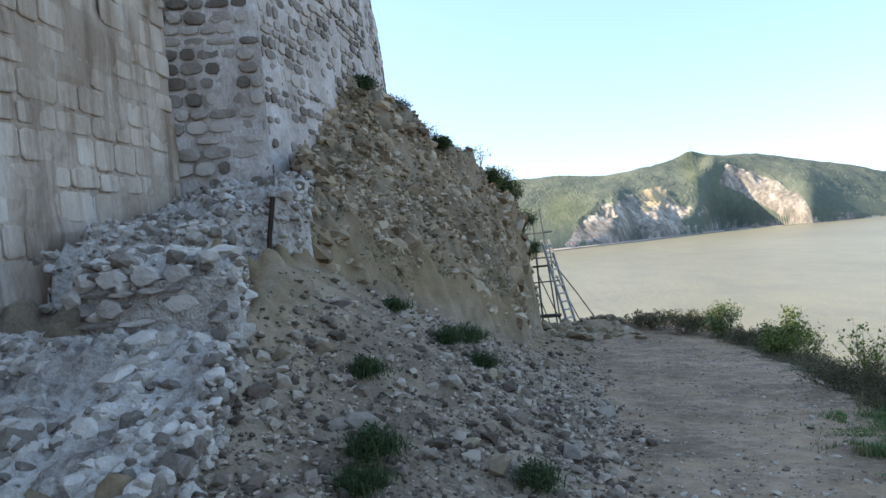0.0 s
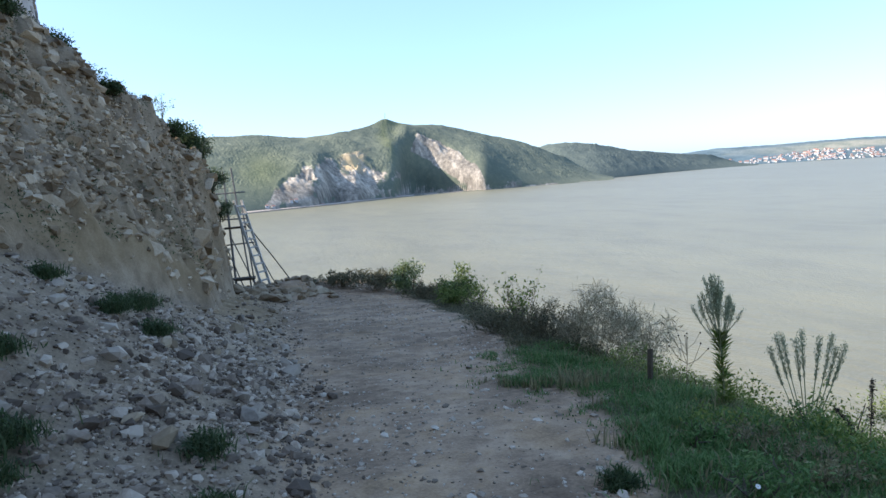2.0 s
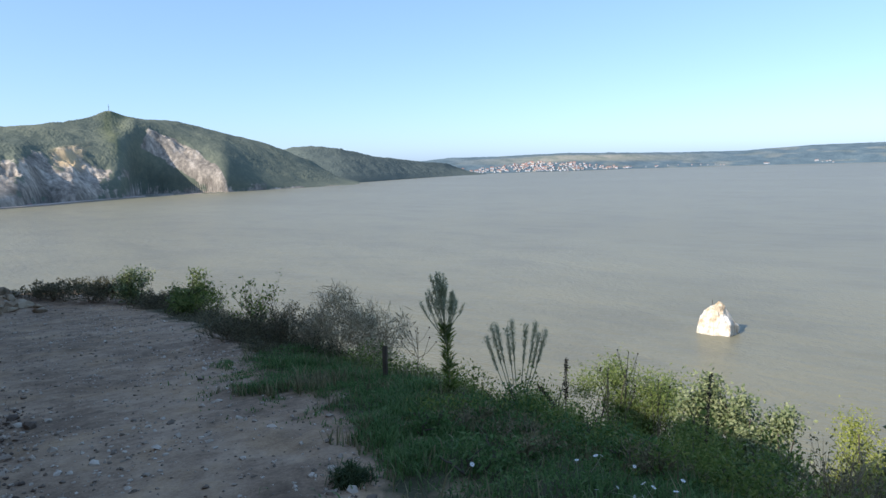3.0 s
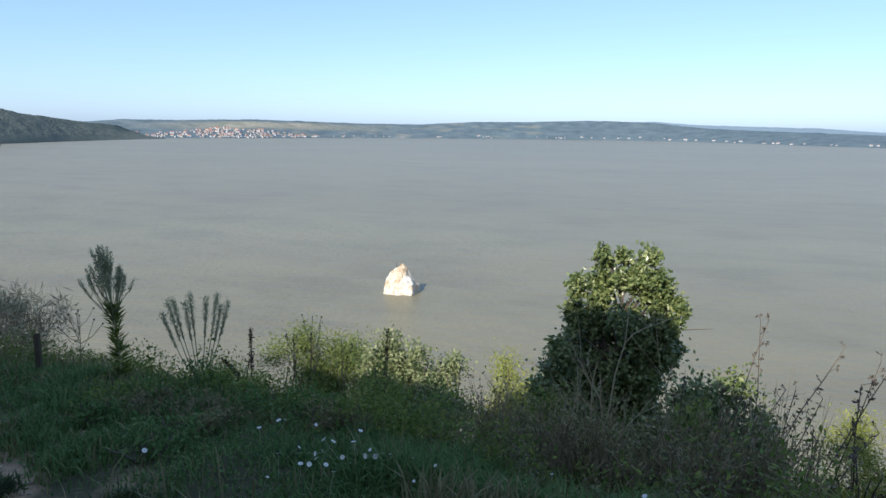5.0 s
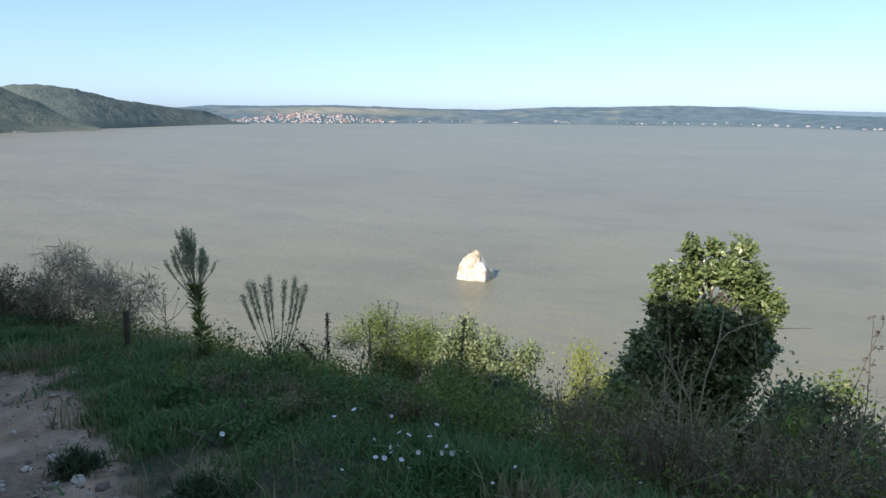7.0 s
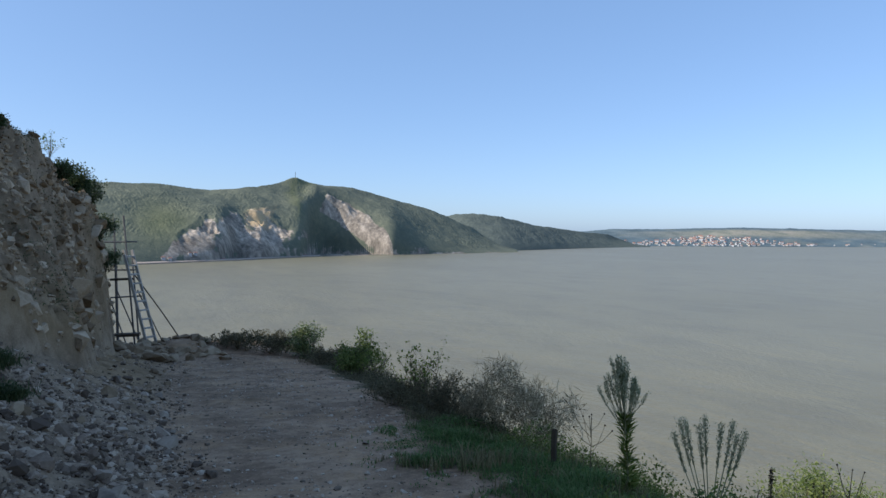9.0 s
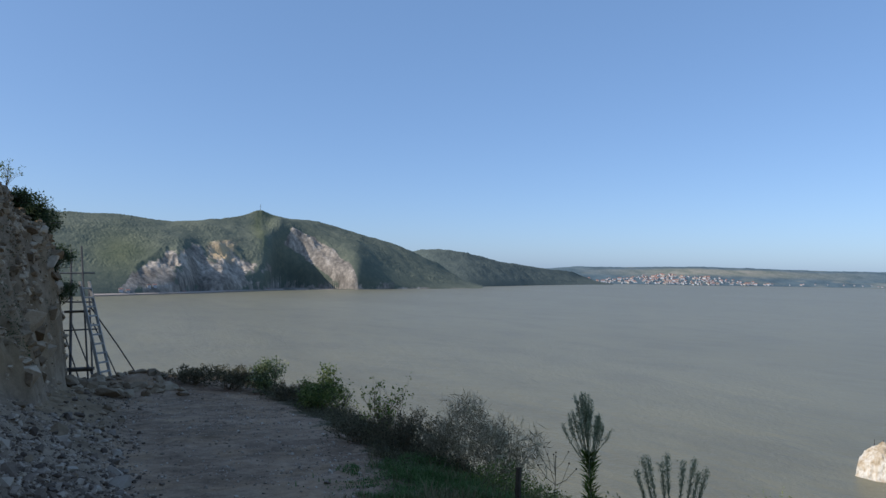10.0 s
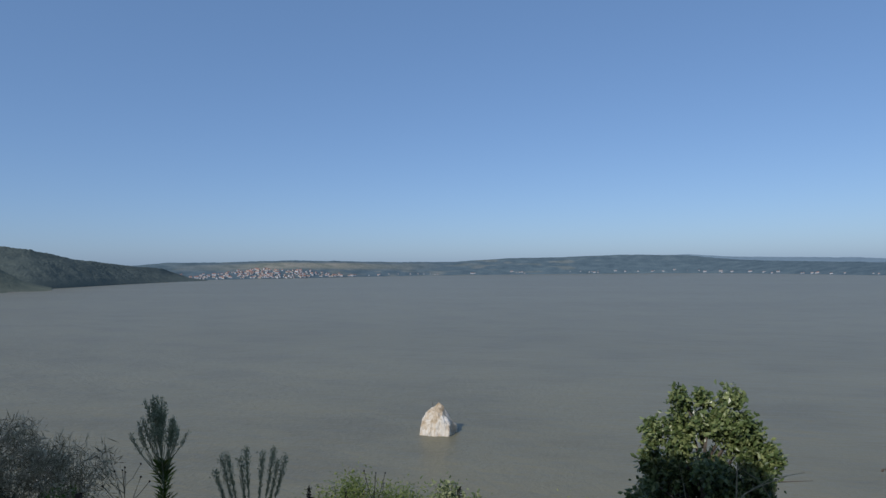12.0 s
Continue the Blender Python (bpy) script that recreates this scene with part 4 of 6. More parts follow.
tower, surf_c, len_c = slab("wall_tower", TOWER, (-0.6, 11.2), M_MORTAR, depth=1.3, jitter=0.045, step=0.2, seed=10, crest=lambda y: np.interp(y, [15, 17, 21], [9.3, 9.6, 11.2]), batter=lambda t, z: 0.03 * np.clip(np.asarray(z) - 7.2, 0, 9) ** 2 * np.clip((np.asarray(t) - 0.35) * 4, 0, 1))
tagged(tower, "round fortress tower of rubble stone in pale mortar", "wall", kind="structure")
# cross wall that closes the court behind
closing, _, _ = slab("wall_court", [(-8, 31), (-14, 29), (-15, 0), (-9.2, -14)], (-1.5, 9.0), M_MORTAR, depth=1.0, step=1.0)
tagged(closing, "plain stone court wall", "wall", kind="structure")


# rubble footings under the walls
def footing(name, xs, ys, top, inside, label, seed, stones, size, lump=0.5, sunk=0.36):
    """A bank of mortared rubble: a lumpy core with a steep rim, and stones set in it."""
    gx, gy = np.meshgrid(np.arange(xs[0], xs[1], 0.05), np.arange(ys[0], ys[1], 0.05))
    x, y = gx.ravel(), gy.ravel()
    d = inside(x, y) + 0.13 * fbm(x, y, 0.8, 3, seed) + 0.06 * fbm(x, y, 0.22, 2, seed + 3)
    ground = land(x, y)[0] - 0.5
    high = top(x, y) + 0.14 * fbm(x, y, 0.9, 4, seed + 1) + 0.26 * lump * (0.75 - cells(x, y, lump, seed)) + 0.20 * (0.7 - cells(x + 0.3 * fbm(x, y, 0.4, 2, seed), y, 0.27, seed + 6)) + 0.05 * fbm(x, y, 0.1, 3, seed + 2)
    # hollows where mortar has fallen out
    high = high - 0.22 * np.clip(fbm(x, y, 0.45, 3, seed + 9) - 0.55, 0, 0.6)
    k = 1 - (1 - np.clip(d / 0.2, 0, 1)) ** 3
    z = ground + np.maximum(high - ground, 0) * k
    root = thing(name, Matrix.Identity(4), label, "footing")
    part("core", Buf().add(np.stack([x, y, z], 1), grid_faces(gx.shape[1], gx.shape[0])), M_FOOTING, root, smooth=True)
    r = np.random.default_rng(seed)
    spots = np.flatnonzero((d > 0.06) & (high > ground + 0.15) & (fbm(x, y, 0.8, 2, seed + 12) > -0.25))
    pick = r.choice(spots, stones)
    b = Buf()
    big = np.clip(r.lognormal(np.log(size), 0.55, stones), 0.04, 0.5)
    scatter_stones(b, np.stack([x[pick], y[pick], z[pick] - sunk * big], 1), big, r, ROUNDED if sunk > 0.25 else STONES)
    # stones in the steep rim
    rim = r.choice(np.flatnonzero((d > 0.0) & (d < 0.16) & (high > ground + 0.7)), stones // 3)
    big = np.clip(r.lognormal(np.log(size * 0.8), 0.45, len(rim)), 0.05, 0.34)
    low = high[rim] - (high[rim] - ground[rim] - 0.3) * r.random(len(rim)) ** 1.3
    scatter_stones(b, np.stack([x[rim], y[rim], low], 1), big, r, ROUNDED)
    tagged(part("rubble", b, M_FOOT_STONE, root), kind="stuff")
    return root


footing("stone_footing", (-7.0, -2.0), (9.0, 15.4), lambda x, y: 2.1 + 0.22 * (y - 11) + 0.08 * (x + 4),
        lambda x, y: np.minimum(np.minimum((y - 9.9) - 0.62 * (x + 5.4), np.interp(y, [10.3, 11.5, 12.5, 15], [-3.1, -2.75, -2.5, -2.8]) - x), np.minimum(15.2 - y, x + 5.75)),
        "upper ledge of pale mortared rubble under the fortress wall", 51, 2400, 0.13, 0.4, 0.2)
footing("stone_footing", (-6.6, -2.3), (7.75, 10.8), lambda x, y: 1.36 - 0.06 * (x + 2.4) + 0.05 * (y - 8.5),
        lambda x, y: np.minimum(np.minimum(y - 7.9, -2.55 - x - 0.24 * (y - 8)), np.minimum(x + 4.4, 10.6 - y)),
        "rubble fill on the squared block of broken masonry", 61, 1500, 0.14, 0.35, 0.15)
footing("stone_footing", (-7.2, -1.9), (1.2, 12.2), lambda x, y: np.interp(y, [2, 5, 6, 7.6, 9, 11.5], [-0.8, -0.28, 0.02, 0.42, 0.25, 0.1]) - 0.10 * (x + 2.4),
        lambda x, y: np.minimum(np.minimum(y - 1.6, -2.3 - x - 0.1 * np.abs(y - 6)), np.where(x < -4.3, 12.0, 8.0) - y),
        "lumpy whitish mortared rubble bank beside the track", 71, 3600, 0.16, 0.6, 0.33)
block, surf_d, len_d = slab("wall_stub", [(-4.5, 10.2), (-4.45, 8.1), (-4.3, 7.85), (-2.85, 7.8), (-2.55, 7.95), (-2.7, 8.8), (-3.2, 10.7)], (-0.9, 1.42), M_FOOTING, depth=0.5, jitter=0.045, step=0.09, seed=14, crest=lambda y: 1.36 + 0.07 * fbm(y * 3, y, 0.6, 2, 4))
tagged(block, "squared stub of broken grey rubble masonry beside the wall", "wall", kind="structure")

# iron bar in the ledge
bar = tagged(new("iron_bar", Buf().add(*tube([(-0.1, 0, -0.9), (0.02, 0, 0.3), (0.13, 0.02, 0.95)], 0.045, 6)).mesh("iron_bar", M_RUST)), "leaning rusty dark iron bar stuck in the rubble ledge", "bar")
bar.matrix_world = pose(-2.86, 10.9, 1.48)


# ---------------------------------------------------------------- loose stone
sr = np.random.default_rng(21)
n = 160000
x, y = sr.uniform(-3.4, 9.0, n), 2.2 + 34 * sr.random(n) ** 1.5
y = np.where(sr.random(n) < 0.08, sr.uniform(-5, 2.6, n), y)
z, cliff, turf, heap = land(x, y)
xl = np.interp(y, Y_LEFT, X_LEFT)
gully = np.exp(-(((x - np.interp(y, Y_BASE, X_BASE) - 0.1) / 0.45) ** 2)) * np.clip((y - 7.6) / 0.8, 0, 1)
keep = (x > np.interp(y, Y_BASE, X_BASE)) & (sr.random(n) > 0.65 * gully) & (sr.random(n) < np.interp(y, [15, 22], [0.9, 0.16])) & (sr.random(n) < np.clip(1.0 - (x - xl - 0.1) / 0.9, 0.0, 1) * (0.35 + 0.65 * np.clip(0.5 + 0.9 * fbm(x, y, 1.2, 3, 77), 0, 1)))
x, y, z = x[keep], y[keep], z[keep]
size = np.clip(sr.lognormal(np.log(0.038), 0.72, len(x)), 0.018, 0.34)
b = Buf()
scatter_stones(b, np.stack([x, y, z + 0.1 * size], 1), size, sr)
tagged(new("rubble", b.mesh("rubble", M_RUBBLE)), "grey and ochre broken limestone rubble on the slope", "rubble", kind="stuff")

n = 30000
x, y = sr.uniform(0.5, 12.5, n), 2.2 + 34 * sr.random(n) ** 1.7
y = np.where(sr.random(n) < 0.08, sr.uniform(-5, 2.6, n), y)
z, cliff, turf, heap = land(x, y)
keep = (turf < 0.4) & (heap < 0.6) & (x > np.interp(y, Y_BASE, X_BASE) + 0.3) & (sr.random(n) < 0.35 + 0.6 * (fbm(x, y, 1.6, 3, 70) > 0.1))
x, y, z = x[keep], y[keep], z[keep]
size = np.clip(sr.lognormal(np.log(0.030), 0.6, len(x)), 0.013, 0.14)
b = Buf()
scatter_stones(b, np.stack([x, y, z + 0.05 * size], 1), size, sr)
tagged(new("gravel", b.mesh("gravel", M_GRAVEL)), "scattered pale gravel on the track", "gravel", kind="stuff")

BIG = [Buf().add(*hull_stone(300 + n, 0.8, 17)).mesh("stone", grainy("boulder" + "abcdefgh"[n], [(0.25, (0.15, 0.12, 0.095) if n % 3 else (0.16, 0.11, 0.065)), (0.5, (0.31, 0.25, 0.19) if n % 3 else (0.28, 0.205, 0.13)), (0.75, (0.42, 0.35, 0.275) if n % 3 else (0.39, 0.30, 0.20))], 2.5, 26, vary=object_random, spread=0.5)) for n in range(8)]
count = 0
while count < 150:
    y = 3.0 + 31 * sr.random() ** 1.5
    xb, xl = float(np.interp(y, Y_BASE, X_BASE)), float(np.interp(y, Y_LEFT, X_LEFT))
    x = xb + 0.2 + (xl - xb) * sr.random() ** 0.8 * 1.05
    if count > 118:
        x, y = 8.0 + sr.normal() * 1.5, 34.8 + sr.normal() * 0.9
    s = float(np.clip(sr.lognormal(np.log(0.22), 0.35), 0.14, 0.5))
    k = int(sr.integers(0, 8)) if count <= 118 and y < 22 else int(sr.choice([0, 3, 6]))
    ob = tagged(new("stone", BIG[k]), ("ochre" if k % 3 == 0 else "pale grey") + " angular limestone block lying on the rubble slope", "stone", "fallen stones")
    ob.matrix_world = pose(x, y, float(height(x, y)) + 0.12 * s, sr.normal() * 18, sr.normal() * 18, sr.random() * 360) @ Matrix.Diagonal((s * 1.15, s, s * 0.9, 1))
    count += 1

for n in range(70):
    x, y = 4.7 + 4.6 * sr.random() ** 1.4, sr.uniform(30.5, 35.8)
    s = sr.uniform(0.25, 0.9)
    ob = tagged(new("stone", BIG[int(sr.choice([0, 3, 6]))]), "brown boulder in the pile at the end of the track", "stone", "boulders at the track's end")
    ob.matrix_world = pose(x, y, float(height(x, y)) + 0.12 * s, sr.normal() * 15, sr.normal() * 15, sr.random() * 360) @ Matrix.Diagonal((s * 1.2, s, s * 0.85, 1))

# rock breaking out of the cliff
n = 42000
x, y = sr.uniform(-3.6, 5.2, n), sr.uniform(10.5, 37, n)
z, cliff, turf, heap = land(x, y)
xb = np.interp(y, Y_BASE, X_BASE)
up = np.clip(((xb - x) - 0.5) / np.interp(y, [12, 20, 30], [1.6, 1.2, 0.5]), 0, 1)
keep = (xb - x > 0.05) & (x > -0.215 * y) & (sr.random(n) < 0.06 + 0.85 * up * np.clip(0.6 + 0.9 * fbm(x, y, 1.1, 3, 88), 0, 1))
x, y, z = x[keep], y[keep], z[keep]
size = np.clip(sr.lognormal(np.log(0.16), 0.55, len(x)), 0.06, 0.8)
b = Buf()
scatter_stones(b, np.stack([x, y, z - 0.28 * size], 1), size, sr)
n = 2200
x, y = sr.uniform(-3.6, 5.0, n), sr.uniform(11, 36, n)
xb = np.interp(y, Y_BASE, X_BASE)
keep = (xb - x > 0.4) & (x > -0.21 * y) & (fbm(x, y, 1.4, 2, 90) > 0.05)
x, y = x[keep][:420], y[keep][:420]
size = np.clip(sr.lognormal(np.log(0.6), 0.4, len(x)), 0.3, 1.5)
scatter_stones(b, np.stack([x, y, height(x, y) - 0.36 * size], 1), size, sr, STONES[:4])
tagged(new("cliff_rocks", b.mesh("cliff_rocks", M_CLIFF_ROCK)), "brown and grey broken rock standing out of the earth cliff", "rock", kind="stuff")


# ---------------------------------------------------------------- ladder and scaffold
def beam(a, b, r, sides=6):
    return Buf().add(*tube([a, tuple((np.array(a) + np.array(b)) / 2), b], r, sides))


def plank(a, b, w, t):
    a, b = np.array(a, float), np.array(b, float)
    d = (b - a) / np.linalg.norm(b - a)
    s = np.cross(d, [0, 0, 1.0])
    s = s / np.linalg.norm(s) * w / 2
    u = np.cross(s, d)
    u = u / np.linalg.norm(u) * t / 2
    v = [a - s - u, a + s - u, a + s + u, a - s + u, b - s - u, b + s - u, b + s + u, b - s + u]
    return Buf().add(v, [[0, 1, 2, 3][::-1], [4, 5, 6, 7], [0, 1, 5, 4], [1, 2, 6, 5], [2, 3, 7, 6], [3, 0, 4, 7]])


LAD_FOOT, LAD_TOP = np.array([6.72, 35.4, -4.7]), np.array([5.56, 36.1, 0.75])
ladder = thing("ladder", Matrix.Translation(LAD_FOOT), "light grey wooden ladder leaning on the cliff scaffold", "ladder")
up = LAD_TOP - LAD_FOOT
side = np.array([0.78, 0.62, 0.0])
side /= np.linalg.norm(side)
for sgn in (-0.5, 0.5):
    part("rail", plank(side * 0.66 * sgn, up + side * 0.56 * sgn, 0.085, 0.12), M_LADDER, ladder)
for k in range(12):
    c = up * (0.05 + k * 0.081)
    wd = 0.66 - 0.009 * k
    part("rung", plank(c - side * wd / 2, c + side * wd / 2, 0.12, 0.075), M_LADDER, ladder)

FRAME_AT = np.array([5.7, 36.6, -4.9])
scaffold = thing("scaffold", Matrix.Translation(FRAME_AT), "dark steel tube scaffold with planks against the cliff end", "scaffold")


def span(name, p, q, r, material=None, label=""):
    part(name, beam(np.array(p) - FRAME_AT, np.array(q) - FRAME_AT, r), material or M_STEEL, scaffold, label)


for p, q in (((6.0, 36.3, -5.2), (5.45, 36.6, 2.45)), ((5.25, 37.1, -5.2), (5.1, 37.2, 2.3)), ((6.4, 37.6, -5.4), (6.0, 37.8, 0.6)), ((5.5, 38.6, -5.6), (5.35, 38.6, 0.8))):
    span("pole", p, q, 0.046)
for p, q in (((4.6, 36.8, 1.12), (6.05, 36.5, 1.15)), ((4.9, 37.0, -1.65), (6.3, 36.7, -1.6)), ((5.0, 37.5, -0.3), (6.1, 36.9, -0.28))):
    span("crossbar", p, q, 0.042)
for p, q in (((5.15, 36.9, -1.2), (6.5, 36.3, -4.9)), ((4.9, 37.2, -1.7), (5.9, 36.8, -5.0)), ((6.1, 36.7, -1.3), (7.7, 37.0, -4.9))):
    span("brace", p, q, 0.034)
part("platform", plank(np.array((4.9, 36.8, -3.52)) - FRAME_AT, np.array((6.15, 36.4, -3.5)) - FRAME_AT, 0.55, 0.14), M_PLANK, scaffold, "dark weathered plank")
part("platform", plank(np.array((4.9, 37.0, -0.75)) - FRAME_AT, np.array((5.95, 36.7, -0.72)) - FRAME_AT, 0.42, 0.1), M_PLANK, scaffold, "dark weathered plank")
rope = tagged(new("guy_rope", Buf().add(*tube([(5.9, 36.6, -0.45), (7.3, 37.0, -2.5), (8.65, 37.5, -4.6)], 0.036, 5)).mesh("guy_rope", M_ROPE)), "taut dark guy line from the scaffold to the ground", "rope")


# ---------------------------------------------------------------- plants
LATE, EARLY = (0.63, -0.2, 1.45), (0.33, 0.0, 1.53)


def stand(az, dist, top, eye=None):
    """A spot by bearing and distance from a viewpoint on the track, and the height that lifts a plant to the elevation top (degrees)."""
    eye = eye or (EARLY if dist > 14.1 and az < 44 else LATE)
    x, y = eye[0] + dist * math.sin(radians(az)), eye[1] + dist * math.cos(radians(az))
    z = float(height(x, y))
    return x, y, z, eye[2] + dist * math.tan(radians(top)) - z


def branching(r, start, way, length, radius, depth, spread=0.6, forks=3, lift=0.25, segs=5):
    """Wandering branches: a list of (points, radii), and the tips."""
    out, tips = [], []
    p, d = np.array(start, float), np.array(way, float)
    d /= np.linalg.norm(d)
    pts = [p.copy()]
    for _ in range(segs):
        d = d + 0.16 * r.normal(size=3) + [0, 0, lift * 0.15]
        d /= np.linalg.norm(d)
        p = p + d * length / segs
        pts.append(p.copy())
    pts = np.array(pts)
    out.append((pts, np.linspace(radius, radius * 0.45, len(pts))))
    if depth <= 0:
        return out, [(pts[-1], d), (pts[-3], d)]
    for k in range(forks):
        at = pts[max(1, int(len(pts) * (0.35 + 0.65 * (k + r.random()) / forks)) - 1)]
        side = d + spread * r.normal(size=3) + [0, 0, lift]
        o, t = branching(r, at, side, length * r.uniform(0.5, 0.75), radius * 0.55, depth - 1, spread, forks, lift, max(3, segs - 1))
        out += o
        tips += t
    return out, tips + [(pts[-1], d)]


def tubes(parts, sides=4):
    b = Buf()
    for pts, rad in parts:
        b.add(*tube(pts, rad, sides))
    return b


def fitted(parts, h, width):
    """Branches stretched to a height and a half width."""
    every = np.concatenate([p for p, _ in parts])
    top = max(every[:, 2].max(), 1e-3)
    side = np.percentile(np.hypot(every[:, 0], every[:, 1]), 97) + 1e-3
    k = np.array([min(width / side, 3.0), min(width / side, 3.0), h / top])
    return [(p * k, r) for p, r in parts]


def leafy_bush(az, dist, top, width, material, leaves, size, label, seed, twigs=7, name="bush", wide=0.5, group="", eye=None):
    """A bush: woody stems and a lumpy, open crown of leaves."""
    r = np.random.default_rng(seed)
    x, y, z, h = stand(az, dist, top, eye)
    h = max(h, 0.35)
    root = thing(name, pose(x, y, z - 0.05), label, "bush", group)
    stems, tips, ends = [], [], []
    for k in range(twigs):
        a = 2 * np.pi * (k + r.random()) / twigs
        way = (math.cos(a) * width / h * 0.7, math.sin(a) * width / h * 0.7, 1.0)
        o, t = branching(r, (0.05 * r.normal(), 0.05 * r.normal(), 0), way, h * r.uniform(0.5, 0.75), 0.008 if material is M_PALETWIG else 0.018 + 0.006 * h, 1, 0.5, 3)
        stems += o
        tips += t
        ends.append(len(stems))
    grown = fitted(stems, h * 0.92, width * 0.9)
    for i, j in zip([0] + ends[:-1], ends):
        part("stem", tubes(grown[i:j]), M_PALETWIG if material is M_PALETWIG else M_BARK, root)
    tall = h * 0.5 if h < 3.2 * width else min(h * 0.48, width * 1.5)
    n = 22
    d = r.normal(size=(n, 3))
    d /= np.linalg.norm(d, axis=1, keepdims=True)
    cen = d * (0.3 + 0.58 * r.random(n))[:, None] * [width, width, tall] + [0, 0, h - tall]
    rad = r.uniform(0.24, 0.42, n) * width
    pick = r.choice(n, leaves, p=rad ** 2 / np.sum(rad ** 2))
    pts = cen[pick] + r.normal(size=(leaves, 3)) * (rad[pick] * 0.5)[:, None]
    pts[:, 2] = np.clip(pts[:, 2], 0.05, h + 0.05)
    part("foliage", Buf().add(*leaf_quads(pts, size, r, 0.2, wide, None, 0.0 if material is M_PALETWIG else 1.2)), material, root)
    return root


def twig_bush(az, dist, top, width, label, seed, stems=12, depth=3, leaf=None, name="dry_shrub", forks=3, eye=None, wood=None):
    """A bare, finely branched shrub."""
    r = np.random.default_rng(seed)
    x, y, z, h = stand(az, dist, top, eye)
    h = max(h, 0.35)
    root = thing(name, pose(x, y, z - 0.05), label, "shrub")
    parts, tips = [], []
    for k in range(stems):
        a = 2 * np.pi * r.random()
        s = width / h * r.random() * (2.0 if wood else 0.9)
        o, t = branching(r, (0.08 * r.normal(), 0.08 * r.normal(), 0), (math.cos(a) * s, math.sin(a) * s, 1), h * 0.55, 0.014, depth, 0.75 if wood else 0.45, forks, 0.2 if wood else 0.35)
        parts += o
        tips += t
    parts = fitted(parts, h, width)
    part("branchwork", tubes(parts, 3), wood or M_TWIG, root)
    if leaf:
        mat, n, size = leaf
        ends = np.array([q[-1] for q, _ in parts])
        p = ends[r.integers(0, len(ends), n)] + 0.04 * r.normal(size=(n, 3))
        part("foliage", Buf().add(*leaf_quads(p, size, r)), mat, root)
    return root


def fuzz_along(r, pts, a, b, n, spread):
    """Points round a polyline between the shares a and b of its length."""
    t = a + (b - a) * r.random(n)
    k = t * (len(pts) - 1)
    i = np.minimum(k.astype(int), len(pts) - 2)
    f = (k - i)[:, None]
    return pts[i] * (1 - f) + pts[i + 1] * f + spread * r.normal(size=(n, 3)), pts[i + 1] - pts[i]


def horseweed(x, y, top, lean, seed):
    """A tall weed: a leafy stem, a ring of feathery branches that spread and turn up, and a second tier on top."""
    r = np.random.default_rng(seed)
    z = float(height(x, y))
    h = top - z
    root = thing("tall_weed", pose(x, y, z - 0.03), "tall grey-green weed with a feathery fan-shaped head", "weed")
    lean = np.array([lean[0], lean[1], 0.0])
    spine = lambda t: lean * h * t ** 1.3 + np.array([0, 0, t * h])
    stem = np.array([spine(t) for t in np.linspace(0, 0.93, 10)])
    parts, tufts, ways = [(stem, np.linspace(0.02, 0.006, 10))], [], []
    for k in range(60):
        low = k < 36
        a = 2 * np.pi * r.random()
        way = np.array([math.cos(a), math.sin(a), 0])
        base = spine(r.uniform(0.44, 0.56) if low else r.uniform(0.58, 0.74))
        reach = r.uniform(0.16, 0.34) if low else r.uniform(0.02, 0.17)
        end = spine((0.90 - 0.32 * reach) * r.uniform(0.92, 1.0) if low else r.uniform(0.90, 1.0) - 0.2 * reach) + way * reach
        turn = base * 0.45 + end * 0.55 + way * reach * (0.22 if low else 0.1) - np.array([0, 0, 0.02 * h])
        q = np.linspace(0, 1, 7)[:, None]
        curve = base * (1 - q) ** 2 + 2 * turn * q * (1 - q) + end * q ** 2
        parts.append((curve, np.linspace(0.006, 0.0025, 7)))
        p, w = fuzz_along(r, curve, 0.62, 1.04, 70, 0.012)
        tufts.append(p), ways.append(w / (np.linalg.norm(w, axis=1, keepdims=True) + 1e-9) + 0.45 * r.normal(size=(70, 3)))
        p, w = fuzz_along(r, curve, 0.25, 0.7, 12, 0.004)
        tufts.append(p), ways.append(w / (np.linalg.norm(w, axis=1, keepdims=True) + 1e-9) + 0.3 * r.normal(size=(12, 3)))
    part("stem", tubes(parts, 4), M_WEED, root)
    n = 420
    t = r.random(n) ** 0.85 * 0.56
    p = np.array([spine(v) for v in t]) + 0.01 * r.normal(size=(n, 3))
    a = 2 * np.pi * r.random(n)
    out = np.stack([np.cos(a), np.sin(a), 0.55 + 0.9 * t], 1)
    part("foliage", Buf().add(*leaf_quads(p, np.where(t < 0.12, 0.22, 0.16), r, 0.0, 0.13, out)), M_UNDER, root)
    part("panicle", Buf().add(*leaf_quads(np.concatenate(tufts), 0.034, r, 0.2, 0.3, np.concatenate(ways))), M_WEED, root)


